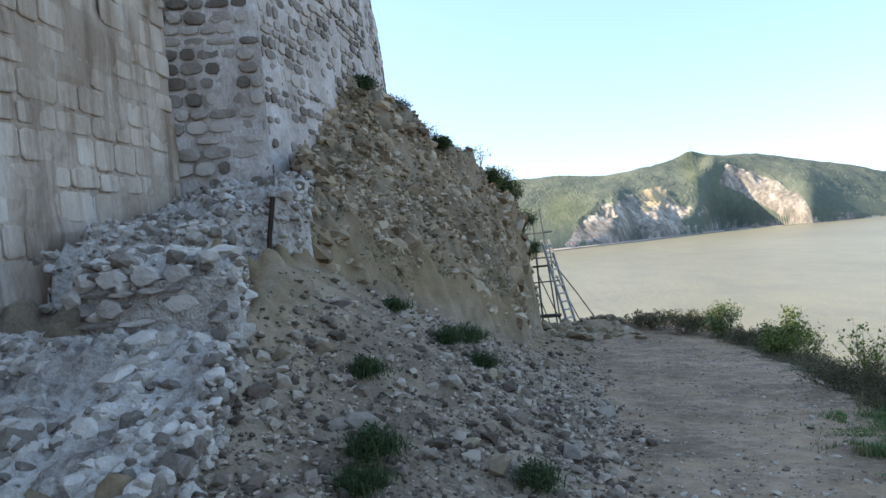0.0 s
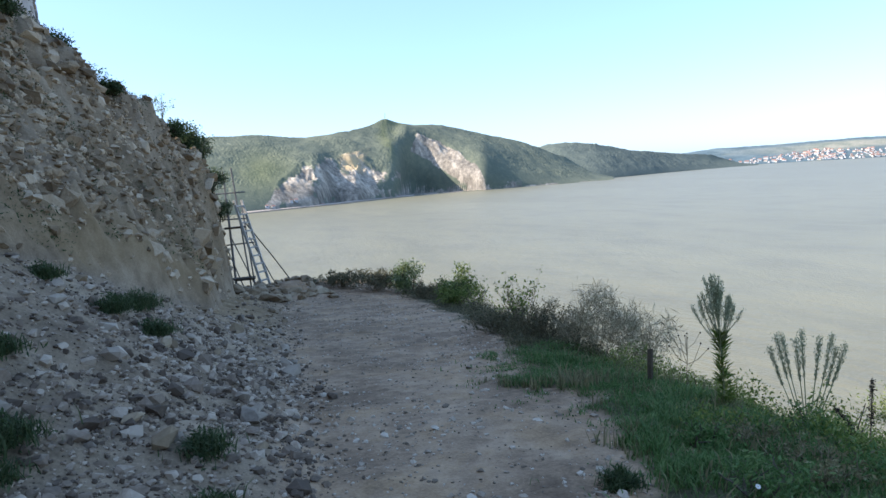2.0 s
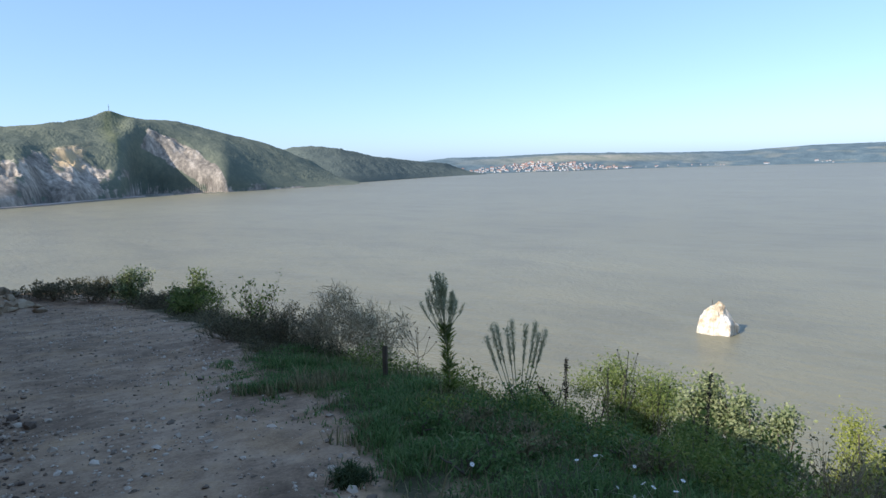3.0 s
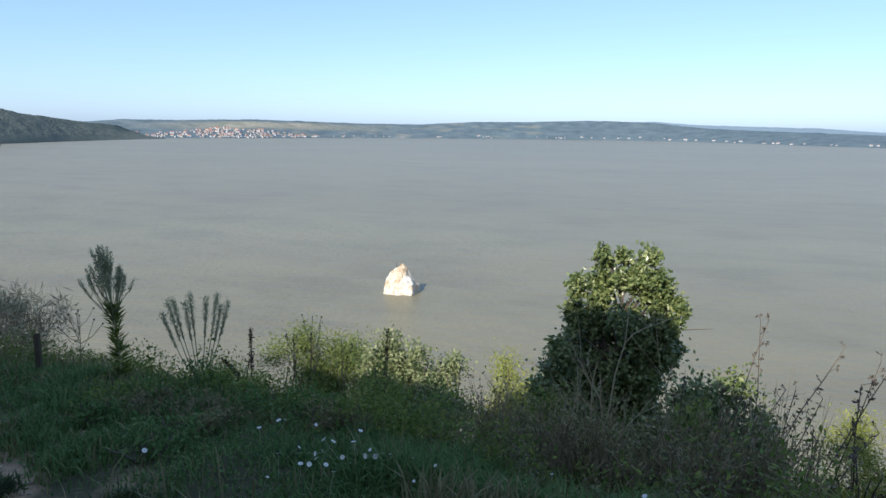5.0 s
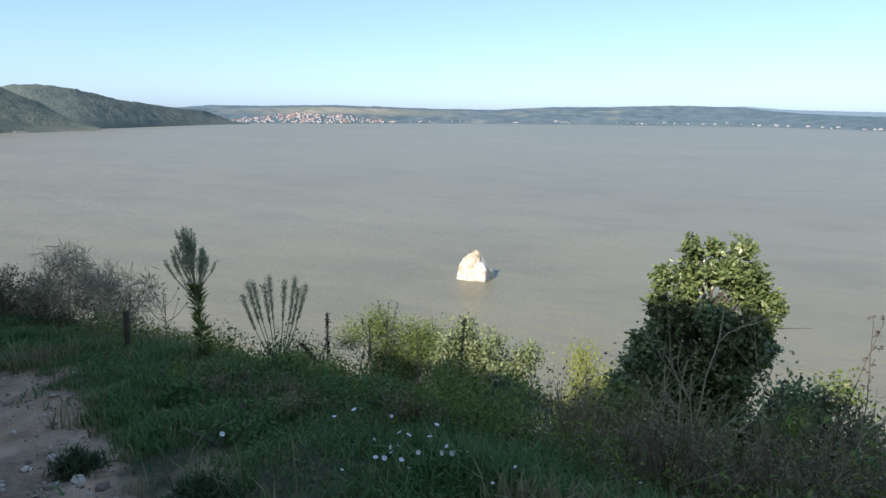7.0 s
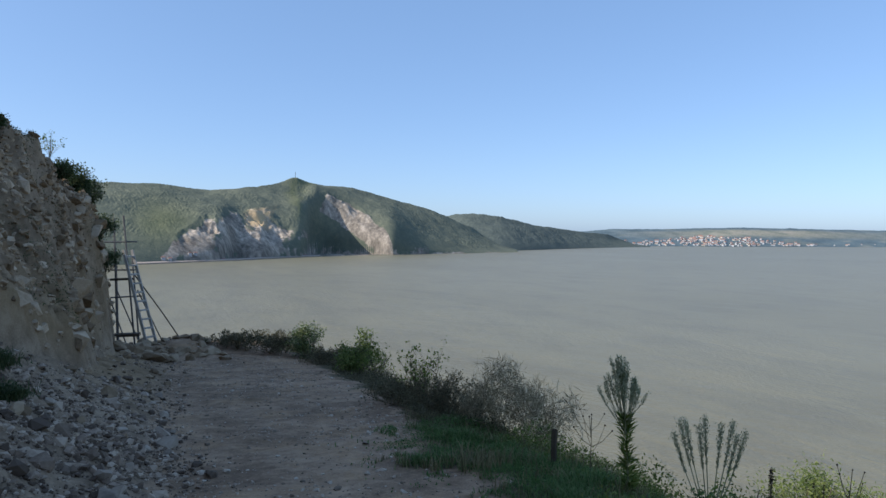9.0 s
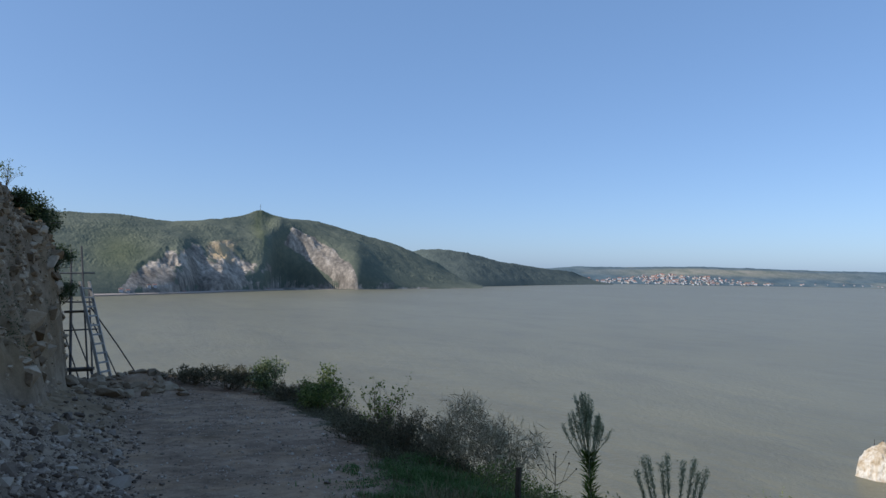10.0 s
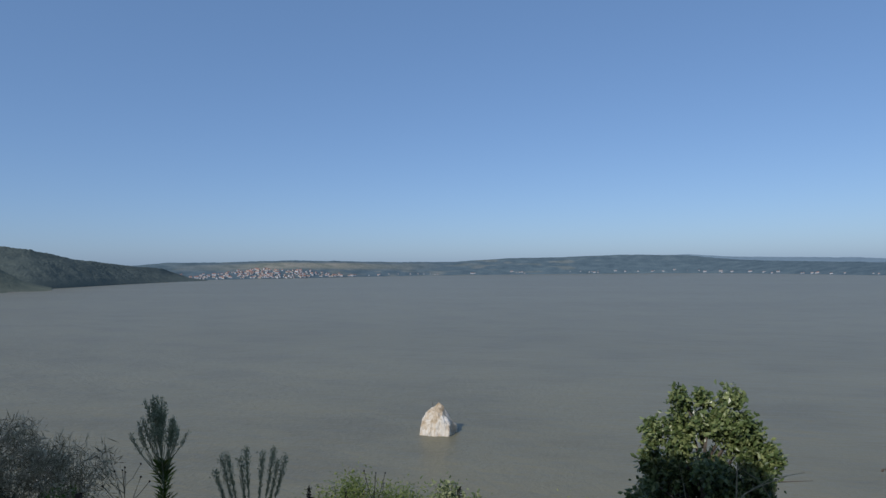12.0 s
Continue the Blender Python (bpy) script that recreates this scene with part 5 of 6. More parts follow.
def fan_weed(az, dist, top, seed):
    """A weed of stalks fanning from one foot, each ending in a plume."""
    r = np.random.default_rng(seed)
    x, y, z, h = stand(az, dist, top)
    root = thing("fan_weed", pose(x, y, z - 0.03), "dry green weed with upright plumes fanning out from one foot", "weed")
    right = np.array([math.cos(radians(az)), -math.sin(radians(az)), 0])
    for k in range(9):
        s = (k - 4) / 4
        tip = right * (0.43 * s + 0.05 * r.normal()) + np.array([0, 0, h * (1 - 0.16 * s * s) * r.uniform(0.88, 1.0)]) + 0.16 * r.normal() * np.array([math.sin(radians(az)), math.cos(radians(az)), 0])
        curve = np.array([tip * np.array([q ** 1.1, q ** 1.1, q]) + right * 0.05 * s * math.sin(q * 3) for q in np.linspace(0, 1, 8)])
        share = np.sort(r.random(520)) ** 0.8
        p, w = fuzz_along(r, curve, 0.0, 1.0, 520, 0.0)
        at = 0.58 + 0.44 * share
        for c in range(3):
            p[:, c] = np.interp(at, np.linspace(0, 1, 8), curve[:, c]) + (0.006 + 0.020 * share) * r.normal(size=520)
        w = (tip / np.linalg.norm(tip))[None] * 1.3
        stalk = part("stalk", Buf().add(*tube(curve, np.linspace(0.011, 0.005, 8), 4)), M_WEED, root)
        part("plume", Buf().add(*leaf_quads(p, 0.032, r, 0.1, 0.26, w + 0.25 * r.normal(size=(520, 3)))), M_WEED, stalk)


BALL = STONES[3]


def thistle(az, dist, top, seed, heads=9, spread=0.35, label="dead brown thistle with round seed heads"):
    r = np.random.default_rng(seed)
    x, y, z, h = stand(az, dist, top)
    root = thing("thistle", pose(x, y, z - 0.03), label, "weed")
    stem = np.array([[0.02 * r.normal(), 0.02 * r.normal(), t * h * 0.95] for t in np.linspace(0, 1, 6)])
    stem[0, :2] = 0
    parts, ends = [(stem, np.linspace(0.010, 0.005, 6))], [stem[-1]]
    for k in range(heads - 1):
        t = r.uniform(0.35, 0.85)
        base = np.array([0, 0, t * h * 0.95])
        a = 2 * np.pi * r.random()
        tip = base + np.array([math.cos(a) * spread * r.uniform(0.4, 1), math.sin(a) * spread * r.uniform(0.4, 1), (h - base[2]) * r.uniform(0.35, 0.85)])
        parts.append((np.array([base, base * 0.5 + tip * 0.5 - [0, 0, 0.05], tip]), np.array([0.006, 0.005, 0.004])))
        ends.append(tip)
    for k, (pts, rad) in enumerate(parts):
        part("branch" if k else "stem", Buf().add(*tube(pts, rad, 4)), M_TWIG, root)
    for e in ends:
        b = Buf()
        s = r.uniform(0.03, 0.048)
        b.add(BALL[0] * s * [1, 1, 1.35] + e, BALL[1])
        part("seed_head", b, M_SEED, root)


def spike(az, dist, top, seed):
    r = np.random.default_rng(seed)
    x, y, z, h = stand(az, dist, top)
    root = thing("seed_spike", pose(x, y, z - 0.03), "dark dead seed spike standing among grass", "weed")
    bend = 0.12 * r.normal()
    curve = np.array([[bend * t * t * t, -bend * t * t * t, t * h] for t in np.linspace(0, 1, 8)])
    part("stem", Buf().add(*tube(curve, np.linspace(0.011, 0.006, 8), 5)), M_TWIG, root)
    p, w = fuzz_along(r, curve, 0.5, 1.0, 260, 0.012)
    part("seed_head", Buf().add(*leaf_quads(p, 0.035, r, 0.2, 0.5)), M_SEED, root)


def tall_stalk(az, dist, top, seed, lean):
    """A tall thin dry stalk with alternate pods."""
    r = np.random.default_rng(seed)
    x, y, z, h = stand(az, dist, top)
    right = np.array([math.cos(radians(az)), -math.sin(radians(az)), 0])
    root = thing("tall_stalk", pose(x, y, z - 0.03), "tall thin dry stalk with small pods", "weed", "dry stalks on the slope")
    parts, pods = [], []
    for k in range(3):
        ln = lean * r.uniform(0.5, 1.2) + 0.12 * r.normal()
        hh = h * (1.0 if k == 0 else r.uniform(0.55, 0.85))
        curve = np.array([right * ln * h * t ** 1.6 + np.array([0, 0, hh * t]) + 0.012 * r.normal(size=3) for t in np.linspace(0, 1, 10)])
        parts.append((curve, np.linspace(0.012, 0.006, 10)))
        for t in np.linspace(0.5, 1.0, 14):
            i = min(int(t * 9), 8)
            b = curve[i] + (curve[i + 1] - curve[i]) * (t * 9 - i)
            tip = b + np.array([0.05 * r.normal(), 0.05 * r.normal(), 0.05 + 0.03 * r.random()])
            parts.append((np.array([b, (b + tip) / 2, tip]), np.array([0.005, 0.004, 0.003])))
            pods.append(tip)
    part("stem", tubes(parts, 3), M_BARK, root)
    pods = np.array(pods)
    tagged(part("seed_pod", Buf().add(*leaf_quads(np.repeat(pods, 4, 0) + 0.008 * r.normal(size=(len(pods) * 4, 3)), 0.06, r, 0.4, 0.5)), M_BARK, root), kind="stuff")


def oak_tree(az, dist, seed):
    """A small oak on the slope: trunk, limbs, and a crown of lumpy leaf clusters (offset across, height, radius)."""
    r = np.random.default_rng(seed)
    x, y, z, lift = stand(az, dist, -24.6)
    right = np.array([math.cos(radians(az)), -math.sin(radians(az)), 0])
    ahead = np.array([math.sin(radians(az)), math.cos(radians(az)), 0])
    root = thing("oak_tree", pose(x, y, z - 0.1), "small dark green oak with a sunlit top on the river slope", "tree")
    crown = [(-0.43, 3.95, 0.25), (0.01, 3.98, 0.18), (0.51, 3.99, 0.25), (-0.9, 3.28, 0.28), (-0.37, 3.46, 0.33), (0.09, 3.55, 0.33), (0.55, 3.58, 0.33), (0.82, 3.44, 0.25), (0.95, 3.1, 0.29), (1.16, 3.0, 0.2), (0.63, 3.12, 0.29), (-0.51, 3.02, 0.29), (-0.9, 2.65, 0.29), (-0.98, 2.35, 0.2), (-0.48, 2.53, 0.39), (0.29, 2.73, 0.19), (0.86, 2.67, 0.35), (-1.18, 2.05, 0.26), (-0.65, 2.01, 0.53), (0.07, 2.04, 0.58), (0.68, 2.11, 0.53), (1.11, 1.96, 0.26), (0.91, 1.72, 0.34), (-1.29, 1.37, 0.46), (-0.78, 1.32, 0.65), (-0.05, 1.3, 0.72), (0.57, 1.38, 0.46), (-1.58, 1.0, 0.34), (-1.31, 0.69, 0.53), (-0.57, 0.57, 0.76), (0.25, 0.67, 0.68), (0.12, 2.62, 0.34), (0.35, 2.3, 0.32), (0.0, 2.9, 0.28)]
    cen, rad = [], []
    for a, h, k in crown:
        c = right * a + ahead * 0.45 * r.normal() * (1.0 if h < 3.2 else 0.4) + np.array([0, 0, h + lift])
        cen.append(c), rad.append(k * 0.8)
        for _ in range(5):
            d = r.normal(size=3)
            d /= np.linalg.norm(d)
            cen.append(c + d * k * 0.8), rad.append(k * r.uniform(0.25, 0.42))
    cen, rad = np.array(cen), np.array(rad)
    top = np.array([0, 0, lift + 2.9])
    part("trunk", Buf().add(*tube([np.zeros(3), top * 0.3 + right * 0.06, top * 0.65 - right * 0.05, top], [0.13, 0.10, 0.075, 0.03], 8)), M_BARK, root, smooth=True)
    limbs = []
    for c in cen[::6]:
        b = np.array([0, 0, max(0.3, c[2] - 0.9)])
        limbs.append((np.array([b, b * 0.5 + c * 0.5 + 0.08 * r.normal(size=3), c]), np.array([0.045, 0.03, 0.012])))
    tip = right * 1.85 + np.array([0, 0, lift + 2.6])
    limbs.append((np.array([right * 0.3 + np.array([0, 0, lift + 2.2]), right * 1.1 + np.array([0, 0, lift + 2.5]), tip]), np.array([0.02, 0.012, 0.006])))
    part("branchwork", tubes(limbs, 5), M_BARK, root)
    pick = r.choice(len(cen), 34000, p=rad ** 2 / np.sum(rad ** 2))
    leaf_points = cen[pick] + r.normal(size=(34000, 3)) * (rad[pick] * 0.52)[:, None]
    part("crown", Buf().add(*leaf_quads(leaf_points, 0.112, r, -0.1, 0.6, None, 1.5)), M_OAK, root)


def dead_sapling(az, dist, top, lean, seed, twigs=7):
    """A pale bare sapling: one crooked stem, forked above, with thin side twigs."""
    r = np.random.default_rng(seed)
    x, y, z, h = stand(az, dist, top)
    right = np.array([math.cos(radians(az)), -math.sin(radians(az)), 0])
    root = thing("dead_sapling", pose(x, y, z - 0.03), "pale bare dead sapling among the slope bushes", "sapling", "dead saplings on the slope")
    stem = np.array([right * (lean * h * t ** 0.8 + 0.03 * r.normal() * (t > 0)) + np.array([0, 0, h * t]) for t in np.linspace(0, 1, 9)])
    part("stem", Buf().add(*tube(stem, np.linspace(0.020, 0.007, 9), 5)), M_PALETWIG, root)
    for k in range(twigs):
        i = int(r.integers(1, 8))
        way = right * r.choice([-1, 1]) * r.uniform(0.3, 0.8) + np.array([0, 0, 1.0])
        o, _ = branching(r, stem[i], way, h * r.uniform(0.15, 0.4), 0.008, 1, 0.5, 2)
        part("branch", tubes(o, 3), M_PALETWIG, root)


# far end of the track
leafy_bush(22.0, 33.0, -7.2, 1.05, M_OAK, 3000, 0.12, "green bush with sunlit leaves at the track's edge", 101)
leafy_bush(26.1, 28.5, -7.9, 1.15, M_BRIGHT, 3800, 0.12, "bright green sunlit bush at the track's edge", 102)
leafy_bush(27.6, 27.0, -9.6, 0.8, M_UNDER, 700, 0.08, "dark low bush beside the track", 103)
twig_bush(16.4, 36.0, -7.7, 1.7, "dark brown low brushwood at the end of the track", 104, 34, 2, (M_BRUSH, 4200, 0.085))
twig_bush(19.2, 34.5, -7.9, 1.6, "dark brown low brushwood at the end of the track", 105, 32, 2, (M_BRUSH, 4200, 0.085))
twig_bush(24.0, 31.0, -9.2, 1.4, "brown dry brushwood beside the track", 106, 30, 2, (M_BRUSH, 2600, 0.075))
# along the crest
twig_bush(31.6, 18.2, -8.5, 0.75, "dark open shrub with sparse leaves", 110, 12, 2, (M_UNDER, 420, 0.09), forks=3)
twig_bush(34.0, 17.0, -10.9, 0.9, "dry brown brushwood on the slope's edge", 111, 34, 2, (M_BRUSH, 2400, 0.06))
leafy_bush(38.2, 15.8, -9.2, 0.8, M_PALETWIG, 3000, 0.2, "grey finely branched dry bush with a rounded crown", 112, 16, "dry_shrub", 0.06)
leafy_bush(40.4, 15.0, -10.5, 0.55, M_PALETWIG, 1800, 0.18, "grey finely branched dry bush with a rounded crown", 117, 12, "dry_shrub", 0.06)
twig_bush(36.2, 16.2, -10.8, 0.6, "grey finely branched dry bush", 116, 26, 3, wood=M_PALETWIG)
leafy_bush(42.4, 14.2, -10.7, 0.72, M_PALETWIG, 1800, 0.2, "pale dry bush leaning over the slope", 114, 12, "dry_shrub", 0.07)
twig_bush(30.0, 18.6, -11.5, 1.0, "brown dry brushwood beside the track", 115, 30, 2, (M_BRUSH, 2400, 0.06))
horseweed(7.98, 6.78, -0.08, (-0.075, 0.03), 120)
fan_weed(52.4, 9.6, -12.7, 121)
thistle(43.7, 11.0, -13.4, 122, 10, 0.45)
thistle(61.8, 9.6, -15.1, 123, 8, 0.22)
thistle(60.4, 9.9, -16.6, 124, 6, 0.2)
thistle(64.4, 9.8, -17.2, 125, 6, 0.2)
spike(56.6, 9.4, -16.4, 126)
spike(55.8, 9.6, -18.6, 127)
spike(68.3, 9.2, -17.0, 128)
stake = tagged(new("wooden_stake", Buf().add(*tube([(0, 0, -0.4), (0, 0, 0.2), (0.01, 0, 0.5)], 0.05, 7)).mesh("wooden_stake", M_PLANK)), "short dark wooden stake in the grass", "stake")
sx, sy, sz, sh = stand(40.8, 11.6, -15.2)
stake.matrix_world = pose(sx, sy, sz + sh - 0.5)
# bushes down the slope
leafy_bush(55.2, 12.5, -17.4, 0.7, M_YELLOW, 2600, 0.05, "small yellow-green bush on the slope", 130, wide=0.35)
leafy_bush(60.8, 16.5, -16.1, 1.35, M_BRIGHT, 20000, 0.085, "feathery bright green bush on the slope", 131, 10, wide=0.3)
leafy_bush(64.6, 16.8, -16.6, 1.45, M_BRIGHT, 20000, 0.085, "feathery bright green bush on the slope", 132, 10, wide=0.3)
leafy_bush(69.4, 15.2, -16.7, 1.05, M_PALE, 9500, 0.085, "sunlit bush with pale rounded leaves", 133, 9, wide=0.65)
leafy_bush(72.6, 15.0, -17.8, 1.0, M_PALE, 8500, 0.085, "sunlit bush with pale rounded leaves", 134, 9, wide=0.65)
leafy_bush(67.6, 11.2, -19.4, 0.55, M_UNDER, 1600, 0.06, "dark green pointed bush on the crest", 135)
leafy_bush(79.6, 16.5, -18.2, 1.5, M_YELLOW, 20000, 0.085, "bright green bush behind the oak", 136, 9, wide=0.35)
leafy_bush(97.6, 11.0, -17.3, 0.95, M_OAK, 11000, 0.085, "dark leafy bush beside the oak", 137, 8, wide=0.6)
leafy_bush(108.4, 12.5, -19.6, 1.0, M_YELLOW, 15000, 0.06, "yellow-green sunlit bush low on the slope", 148, 9, wide=0.35)
leafy_bush(111.2, 12.0, -21.2, 1.1, M_YELLOW, 15000, 0.06, "yellow-green bush low on the slope", 138, 9, wide=0.35)
leafy_bush(115.0, 11.5, -22.4, 0.9, M_UNDER, 4000, 0.07, "dark leafy bush on the slope", 139)
twig_bush(76.2, 11.0, -20.2, 0.7, "bare twisted shrub on the slope", 140, 7, 2)
twig_bush(84.0, 10.0, -22.5, 0.6, "bare pale twigs in front of the oak", 141, 6, 2)
twig_bush(102.0, 9.6, -18.0, 0.8, "brown dry bush on the slope", 142, 12, 2)
twig_bush(104.0, 9.8, -18.6, 0.7, "brown dry bush on the slope", 143, 12, 2)
leafy_bush(93.6, 12.6, -21.2, 1.0, M_OAK, 9000, 0.09, "dark leafy bush at the foot of the oak", 149, 7, wide=0.6)
leafy_bush(82.6, 12.4, -21.0, 1.0, M_UNDER, 9000, 0.08, "dark leafy bush at the foot of the oak", 151, 7, wide=0.5)
oak_tree(89.2, 14.0, 150)
for n, (a, d, t, lean, k) in enumerate(((85.6, 8.6, -14.5, 0.18, 4), (86.2, 8.4, -19.0, 0.06, 9), (83.6, 8.8, -19.5, 0.12, 9), (92.6, 8.5, -18.5, 0.05, 5), (78.8, 8.2, -21.0, 0.04, 6), (90.4, 8.0, -20.0, -0.15, 7), (96.5, 8.2, -20.5, 0.2, 6))):
    dead_sapling(a, d, t, lean, 700 + n, k)
for n, (a, d, t, lean) in enumerate(((97.0, 9.6, -14.3, 0.10), (99.2, 9.2, -15.6, 0.15), (100.6, 9.9, -14.3, 0.05), (103.0, 9.4, -13.5, 0.22), (105.2, 9.8, -16.0, 0.1), (107.9, 9.5, -13.5, 0.25), (94.5, 8.8, -20.0, -0.1))):
    tall_stalk(a, d, t, 160 + n, lean)
# herbs and dead stalks between the grass and the crest
hb = np.random.default_rng(77)
for n in range(46):
    a = hb.uniform(44, 105)
    d = hb.uniform(6.4, 9.6)
    t = -25.5 + hb.uniform(0, 4.2) + 0.35 * max(0, 60 - a) * 0.5 + 4.5 * (d - 8.5) / 2
    if n % 3 == 0:
        twig_bush(a, d, t, hb.uniform(0.3, 0.6), "brown dead herb on the slope's edge", 500 + n, 8, 2, (M_DRYGRASS, 260, 0.05), name="dead_herb")
    else:
        leafy_bush(a, d, t, hb.uniform(0.3, 0.55), (M_UNDER, M_GRASS, M_UNDER, M_GRASS)[n % 4], 700, 0.06, "leafy dark green herb among the grass", 500 + n, 5, "herb", 0.4, "herbs on the crest")
for n in range(16):
    twig_bush(hb.uniform(78, 103), hb.uniform(6.0, 8.6), -22.0 + hb.uniform(-1.5, 2.5), 0.7, "brown dry brushwood on the slope's edge", 560 + n, 12, 2, (M_DRYGRASS, 420, 0.05))
# on the cliff
for n, (x, y, hh, w) in enumerate(((-1.6, 26.3, 0.5, 0.7), (-0.3, 27.0, 0.9, 0.5), (0.8, 28.0, 0.9, 0.5), (1.9, 29.4, 1.1, 0.6), (2.7, 31.0, 0.9, 0.7), (3.4, 32.0, 1.0, 0.55), (4.0, 33.3, 1.1, 0.6), (-2.2, 21.5, 0.4, 0.4), (0.2, 24.3, 0.4, 0.4), (4.35, 34.2, 0.9, 0.6), (2.2, 28.6, 0.6, 0.6), (3.1, 31.0, 0.7, 0.6))):
    d, a = math.hypot(x, y), math.degrees(math.atan2(x, y))
    e = math.degrees(math.atan2(float(height(x, y)) + hh * (1.35 if y > 30 else 1.1) - EYE, d))
    here = (0.0, 0.0, EYE)
    if n in (1, 2, 3):
        twig_bush(a, d, e, w, "thin dry shrub on the cliff edge", 170 + n, 6, 2, (M_UNDER, 160, 0.09), eye=here)
    else:
        leafy_bush(a, d, e, w * 1.3, M_DARKWEED, 2600, 0.09, "small dark green bush growing on the cliff", 170 + n, 5, eye=here)


# ---------------------------------------------------------------- grass and undergrowth
def sward(name, label, n, xr, yr, test, tall, material, seed, width=0.012, lean=0.4, category="grass"):
    r = np.random.default_rng(seed)
    x, y = r.uniform(*xr, n), r.uniform(*yr, n)
    z, cliff, turf, heap = land(x, y)
    k = r.random(n) < test(x, y, turf)
    p = np.stack([x, y, z - 0.01], 1)[k]
    tallness = tall(x[k], y[k])
    tagged(new(name, Buf().add(*blades(p, tallness, r, lean, width)).mesh(name, material)), label, category, kind="stuff")


crest_at = lambda y: np.interp(y, Y_CREST, X_CREST)
sward("grass", "lush green grass along the track's outer edge", 270000, (3.6, 12), (-5, 13.5), lambda x, y, t: t ** 1.5 * (x < crest_at(y) + 1.2) * np.clip(0.55 + 0.8 * fbm(x, y, 1.4, 3, 5), 0.05, 1) * np.where(x < 6, 1.0, 0.75),
      lambda x, y: 0.08 + 0.15 * np.clip(fbm(x, y, 0.8, 3, 6) + 0.4, 0, 2), M_GRASS, 201, 0.007, 0.7)
sward("straw", "dry straw-coloured blades among the green grass", 90000, (3.6, 11), (-5, 14), lambda x, y, t: (t > 0.15) * (x < crest_at(y) + 0.8) * np.clip(0.12 + 0.7 * fbm(x, y, 1.0, 3, 15), 0.04, 1),
      lambda x, y: 0.14 + 0.16 * np.clip(fbm(x, y, 0.9, 3, 16) + 0.5, 0, 2), M_DRYGRASS, 203, 0.008, 0.6)
sward("dry_grass", "tall dry brown grass on the crest of the slope", 60000, (5, 16), (-6, 38), lambda x, y, t: (t > 0.5) * np.exp(-(((x - crest_at(y)) / 0.9) ** 2)) * np.clip(0.6 + fbm(x, y, 0.9, 3, 8), 0.05, 1),
      lambda x, y: 0.22 + 0.16 * np.clip(fbm(x, y, 0.8, 3, 9) + 0.4, 0, 2), M_DRYGRASS, 202, 0.007, 0.5)


def undergrowth(name, label, n, seed, xr, yr, lift, material, size, test, wide=0.4):
    r = np.random.default_rng(seed)
    x, y = r.uniform(*xr, n), r.uniform(*yr, n)
    k = r.random(n) < test(x, y)
    x, y = x[k], y[k]
    lump = np.clip(0.45 + 0.8 * fbm(x, y, 0.8, 3, seed), 0.03, 1.6)
    p = np.stack([x, y, height(x, y) + lift * lump * r.random(len(x)) ** 0.6], 1)
    tagged(new(name, Buf().add(*leaf_quads(p, size, r, 0.3, wide)).mesh(name, material)), label, "undergrowth", kind="stuff")


sward("verge_grass", "short straggling grass tufts on the gravel verge", 45000, (2.6, 7.5), (-4, 13), lambda x, y, t: (t < 0.6) * np.exp(-np.maximum(np.interp(y, Y_RIGHT, X_RIGHT) - x, 0) / 0.3) * np.clip(3.2 * fbm(x, y, 0.42, 3, 25) - 0.5, 0, 1),
      lambda x, y: 0.05 + 0.07 * np.clip(fbm(x, y, 0.5, 2, 26) + 0.4, 0, 2), M_GRASS, 205, 0.009, 0.9)
undergrowth("undergrowth", "dense dark green undergrowth over the crest", 110000, 211, (6.2, 12.5), (-7, 11), 0.62, M_UNDER, 0.055, lambda x, y: np.clip((x - crest_at(y) + 1.3) / 0.8, 0, 1) * np.clip((crest_at(y) + 3.6 - x) / 1.0, 0, 1))
undergrowth("brown_scrub", "tangled brown and green scrub on the river slope", 80000, 215, (4.6, 10), (-9, 2.2), 0.9, M_SCRUB, 0.05, lambda x, y: np.clip((x - crest_at(y) + 0.5) / 0.6, 0, 1) * np.clip((crest_at(y) + 3.2 - x) / 1.0, 0, 1) * np.clip(0.45 + fbm(x, y, 1.0, 2, 91), 0, 1) * (y > -2.2 - 0.1 * x + 0.4 * fbm(x, y, 0.8, 2, 92)), 0.25)
undergrowth("slope_herbs", "dark leafy herbs on the river slope", 80000, 216, (4.6, 10.5), (-9, 4), 1.05, M_UNDER, 0.06, lambda x, y: np.clip((x - crest_at(y) + 0.4) / 0.6, 0, 1) * np.clip((crest_at(y) + 3.6 - x) / 1.0, 0, 1) * np.clip(0.4 - fbm(x, y, 1.0, 2, 91), 0, 1) * (y > -2.2 - 0.1 * x + 0.4 * fbm(x, y, 0.8, 2, 92)), 0.45)
undergrowth("meadow_herbs", "low green herbs among the grass", 60000, 212, (4.0, 9.5), (-5, 12), 0.16, M_GRASS, 0.035, lambda x, y: np.clip((x - np.interp(y, Y_RIGHT, X_RIGHT) - 0.25) / 0.4, 0, 1) * (x < crest_at(y)), 0.5)
undergrowth("dry_scrub", "low brown scrub along the track's far edge", 90000, 213, (8, 16), (11.5, 38), 0.6, M_BRUSH, 0.06, lambda x, y: np.clip((x - np.interp(y, Y_RIGHT, X_RIGHT)) / 0.4, 0, 1) * (x < crest_at(y) + 1.5))
undergrowth("slope_scrub", "scrub covering the steep river slope", 70000, 214, (10, 26), (-14, 40), 0.9, M_UNDER, 0.11, lambda x, y: (x > crest_at(y) + 1.5) * 1.0)


